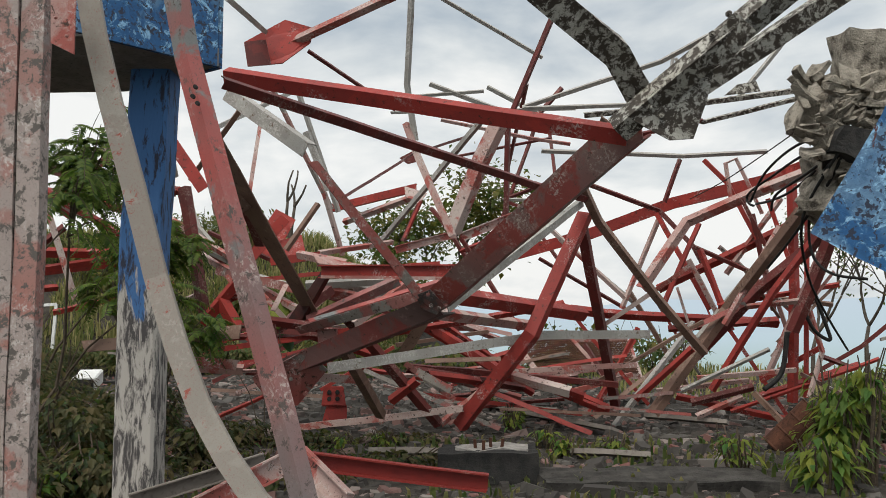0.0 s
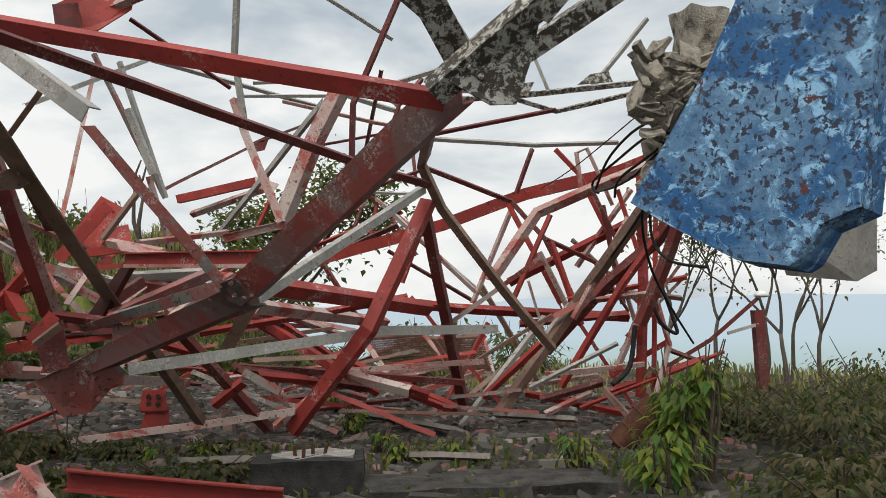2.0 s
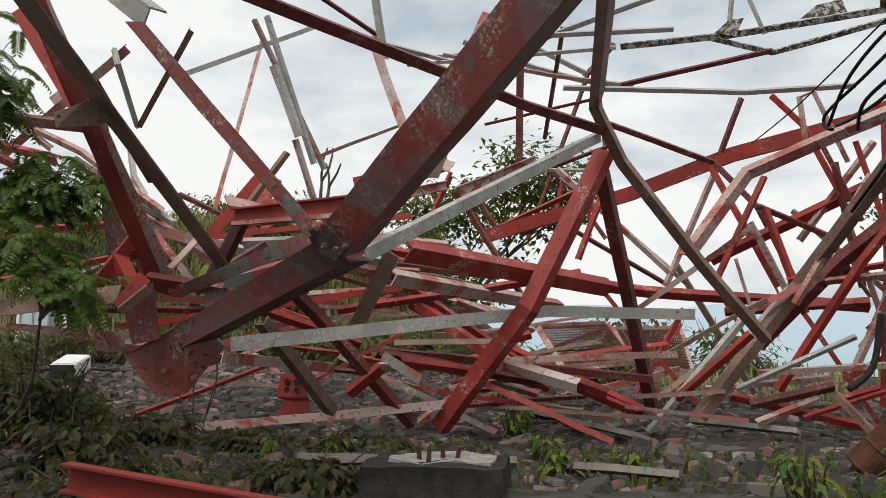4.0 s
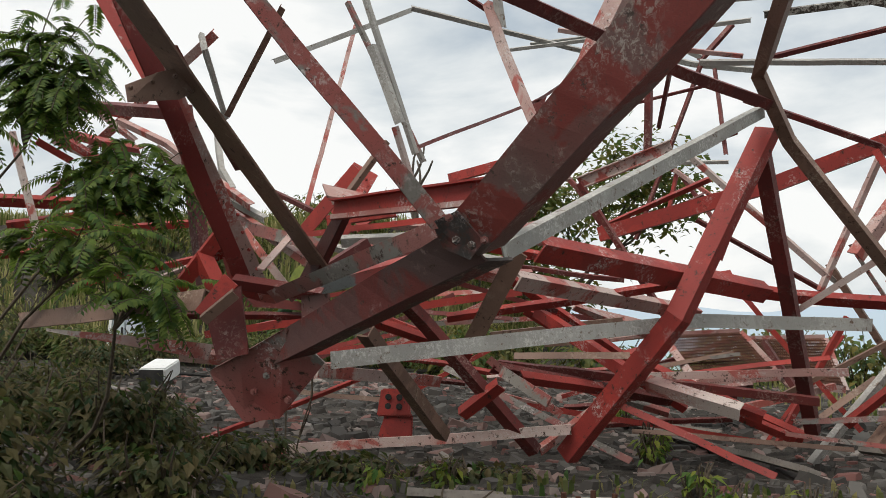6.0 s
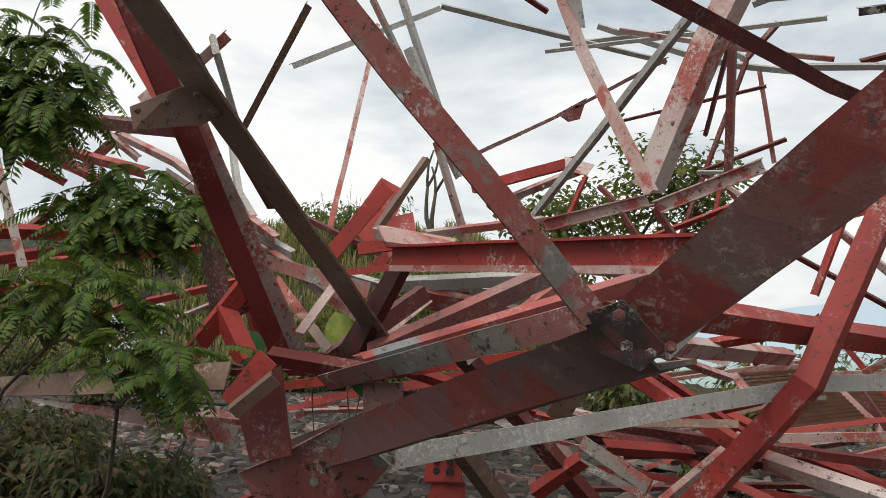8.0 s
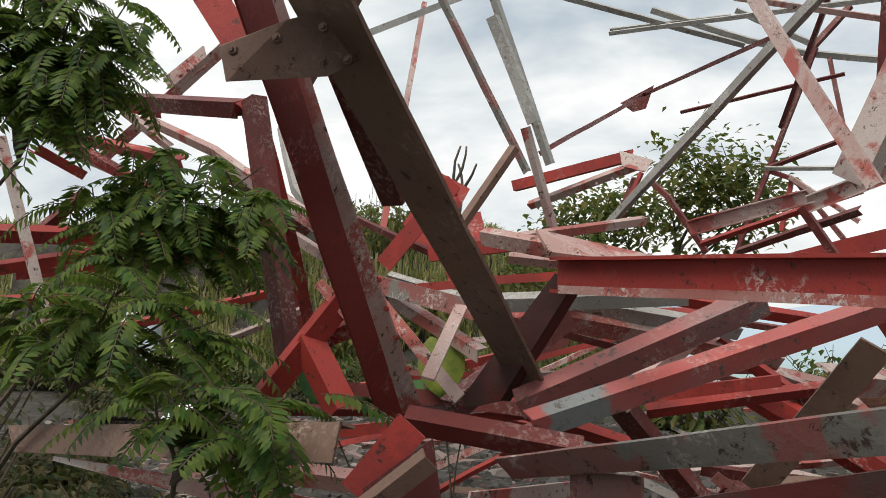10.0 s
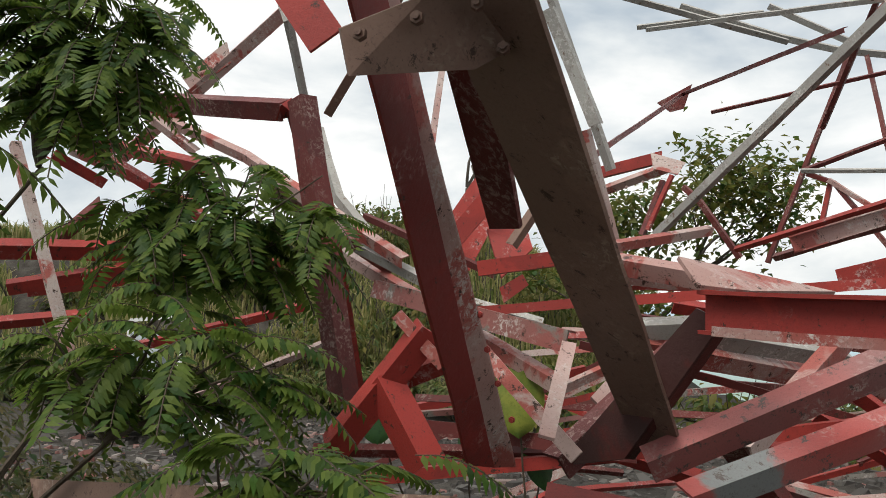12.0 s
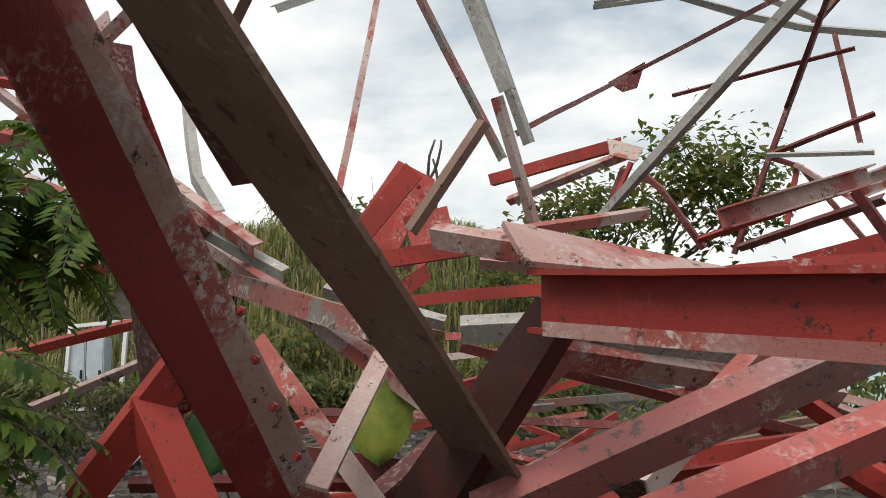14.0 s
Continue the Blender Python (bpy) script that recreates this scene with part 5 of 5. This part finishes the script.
bar("strip", TUBE, 0.10, (-1.62, 3.70, 3.01), (-1.55, 3.70, 2.65), (-1.47, 3.70, 2.34), (-1.36, 3.70, 1.97), (-1.25, 3.70, 1.57), (-1.14, 3.65, 1.28), (-1.02, 3.60, 1.02), (-0.89, 3.55, 0.82), (-0.75, 3.50, 0.65), (-0.59, 3.45, 0.53), parent=tube, kind="channel", depth=0.03, wobble=0.0)
post = empty("post", "faded red and grey timber post with a split", "post")
for x0, x1, w in ((12, -20, 0.14), (62, 26, 0.10)):
    part("plank", sweep((Vector((-1.94, 3.60, 3.15)) + Vector((x0 * 0.0026, 0.01 * (x0 > 30), 0)), Vector((-1.87, 3.60, 0.47)) + Vector((x1 * 0.0026 + 0.03, 0.01 * (x0 > 30), -0.3))), section("flat", w, 0.08, 0.01), wobble=0.012, spacing=0.12), TIMBER, post)
plate("bracket_plate", FADED, 0.01, ((-1.64, 3.52, 2.66), (-1.59, 3.52, 2.58)), (-1.68, 3.55, 2.82), (-1.57, 3.55, 2.82), (-1.57, 3.55, 2.51), (-1.67, 3.55, 2.56), parent=post, size=0.008)
for a, b, w, mat, lab in (((-0.84, 5.40, 0.50), (0.27, 5.30, 0.38), 0.11, DEEPRED, "red steel channel lying across the rubble"), ((-1.32, 4.20, 0.40), (-0.75, 4.80, 0.65), 0.12, FADED, "faded red plank-like steel bar"), ((-0.75, 4.30, 0.72), (-0.47, 4.00, 0.54), 0.12, FADED, "faded red steel plate strip"), ((-1.80, 5.00, 0.33), (-1.06, 5.20, 0.54), 0.09, WOOD, "grey weathered timber lying on soil")):
    ob = empty("loose_bar", lab, "steel bar")
    bar("section", mat, w, a, b, parent=ob, kind="trough", depth=0.06)

# ---- broken blue wall and hanging concrete ----


def hanging_wall():
    root = empty("broken_wall", "cracked blue concrete wall panel hanging broken", "wall panel")
    rim = [(2.25, 3.67, 2.73), (2.19, 3.72, 2.55), (2.09, 3.81, 2.27), (1.99, 3.89, 2.06), (1.84, 4.01, 1.76), (1.99, 3.93, 1.65), (2.19, 3.83, 1.52), (2.35, 3.73, 1.49), (2.39, 3.71, 1.52), (2.44, 3.66, 1.64), (2.56, 3.59, 1.70), (2.62, 3.45, 2.73)]
    part("panel", slab(rim, -0.16), BLUE, root)
    for run in (((2.34, 3.63, 2.62), (2.23, 3.70, 2.52), (2.26, 3.70, 2.39), (2.38, 3.63, 2.34), (2.50, 3.57, 2.28)),
                ((2.10, 3.82, 2.12), (2.15, 3.80, 2.02), (2.19, 3.79, 1.87), (2.28, 3.74, 1.84), (2.37, 3.70, 1.73), (2.49, 3.63, 1.71)),
                ((1.86, 4.00, 1.79), (1.97, 3.93, 1.76), (2.11, 3.85, 1.76), (2.19, 3.79, 1.87)),
                ((2.05, 3.89, 1.75), (2.06, 3.89, 1.64))):
        part("crack", sweep([Vector(p) + Vector((0, -0.010, 0)) for p in run], section("flat", 0.008, 0.012, 0.002), wobble=0.006, spacing=0.03), BLACK, root)
    part("soffit", slab(((4.00, 7.00, 2.07), (4.15, 7.00, 1.64), (4.42, 6.50, 1.57), (4.44, 6.50, 2.04)), -0.3), CONCRETE, root, "grey concrete underside")


hanging_wall()


def crumbled_mass():
    root = empty("concrete_lump", "crumbled layered concrete hanging from the wall", "concrete")
    for c, s, t, k in (((3.23, 7.20, 3.12), (0.34, 0.4, 0.5), (10, 25, 8), 0.10), ((3.32, 7.10, 2.68), (0.36, 0.4, 0.3), (0, -30, 0), 0.12), ((3.64, 7.00, 3.17), (0.5, 0.4, 0.36), (0, 35, 0), 0.13), ((3.49, 7.00, 3.51), (0.32, 0.32, 0.5), (6, -8, 5), 0.07), ((3.75, 6.80, 3.12), (0.3, 0.35, 0.75), (0, 38, 0), 0.10), ((3.17, 7.00, 2.34), (0.3, 0.4, 0.3), (0, 40, 0), 0.14)):
        rough_block("lump", CRUMBLE, s, c, t, 9, k, root)
    # black block stands in for the shade of a hollow
    rough_block("void", TAR, (0.34, 0.3, 0.22), (3.25, 6.70, 2.71), (0, 20, 0), 4, 0.06, root, "near-black block painting the shade between the layers")
    for i in range(110):
        p = Vector((2.95, 6.75, 3.17)).lerp(Vector((3.68, 6.60, 2.80)), rng.random()) + Vector((rng.uniform(-0.15, 0.15), 0, rng.uniform(-0.55, 0.25)))
        rough_block("flake", CRUMBLE, (rng.uniform(0.06, 0.24), rng.uniform(0.06, 0.16), rng.uniform(0.015, 0.05)), p, (rng.uniform(-40, 40), rng.uniform(-60, 60), rng.uniform(0, 90)), 3, 0.06, root)


crumbled_mass()


def cable(*pts, r=0.012):
    ob = tagged(part("cable", sweep(smooth_run(pts), section("tube", r * 2, r, r), wobble=0, spacing=9), BLACK, smooth=True), "black cable hanging from the broken concrete", "cable", "hanging cables")
    return ob


def smooth_run(pts, k=6):
    p = [Vector(q) for q in pts]
    p = [p[0]] + p + [p[-1]]
    out = []
    for i in range(1, len(p) - 2):
        a, b, c, d = p[i - 1:i + 3]
        for j in range(k):
            t = j / k
            out.append(0.5 * ((2 * b) + (c - a) * t + (2 * a - 5 * b + 4 * c - d) * t * t + (3 * b - a - 3 * c + d) * t ** 3))
    out.append(p[-2])
    return out


cable((3.25, 6.60, 2.80), (3.08, 7.20, 2.87), (3.07, 8.00, 2.76), (3.13, 8.60, 2.55))
cable((3.21, 6.60, 2.76), (3.12, 7.20, 2.78), (3.12, 8.00, 2.71), (3.10, 8.60, 2.62), (3.11, 8.40, 2.50), (3.10, 7.50, 2.50), (3.13, 6.60, 2.74))
cable((3.25, 6.60, 2.82), (3.07, 7.00, 2.61), (3.01, 7.60, 2.49), (3.11, 8.00, 2.39))
cable((3.17, 6.60, 2.74), (3.06, 6.80, 2.53), (3.12, 7.20, 2.25), (3.13, 7.20, 1.93), (3.20, 7.00, 1.75), (3.44, 6.90, 1.70))
cable((3.15, 6.60, 2.70), (3.10, 6.80, 2.45), (3.05, 7.40, 2.08), (3.05, 8.00, 1.84))
cable((3.09, 6.60, 2.66), (2.98, 7.00, 2.22), (3.21, 7.50, 1.80), (3.80, 8.50, 1.45), (4.73, 10.00, 1.00))
cable((3.19, 7.40, 3.07), (3.21, 9.50, 2.94), (3.21, 11.00, 2.91), r=0.006)
cable((4.52, 10.40, 1.70), (4.67, 10.40, 1.27), (4.70, 10.40, 1.11), (4.51, 10.40, 1.24), (4.36, 10.40, 1.58), r=0.022)
cable((4.15, 10.30, 1.21), (4.07, 10.30, 0.73), (3.85, 10.30, 0.52), r=0.03)


# ---- loose members heaped in the wreck ----
heap = random.Random(23)
for k in range(84):
    if k < 55:
        x, y = heap.uniform(-2.6, 1.8), heap.uniform(9.6, 14.5)
        z = heap.uniform(0.15, 0.5 + 1.6 * max(0.0, 1 - abs(x + 0.9) / 3.0))
        tilt, turn = heap.gauss(4, 12), heap.gauss(8, 22)
        length = heap.uniform(0.8, 2.6)
    else:
        x, y = heap.uniform(2.2, 5.0), heap.uniform(10.2, 12.6)
        z = heap.uniform(0.1, 1.9)
        tilt = heap.choice((58, -55, 30, 5)) + heap.gauss(0, 10)
        turn, length = heap.gauss(0, 20), heap.uniform(0.7, 2.0)
    way = Vector((math.cos(radians(tilt)) * math.cos(radians(turn)), math.cos(radians(tilt)) * math.sin(radians(turn)), math.sin(radians(tilt)))) * length / 2
    a, b = Vector((x, y, z)) - way, Vector((x, y, z)) + way
    a.z, b.z = max(0.06, a.z), max(0.06, b.z)
    bar("brace", heap.choice((RED, FADED, FADED, RED, MAROON, MIXED, BROWN)), heap.uniform(0.04, 0.085), a, b, twist=heap.uniform(-40, 40), wobble=0.015)
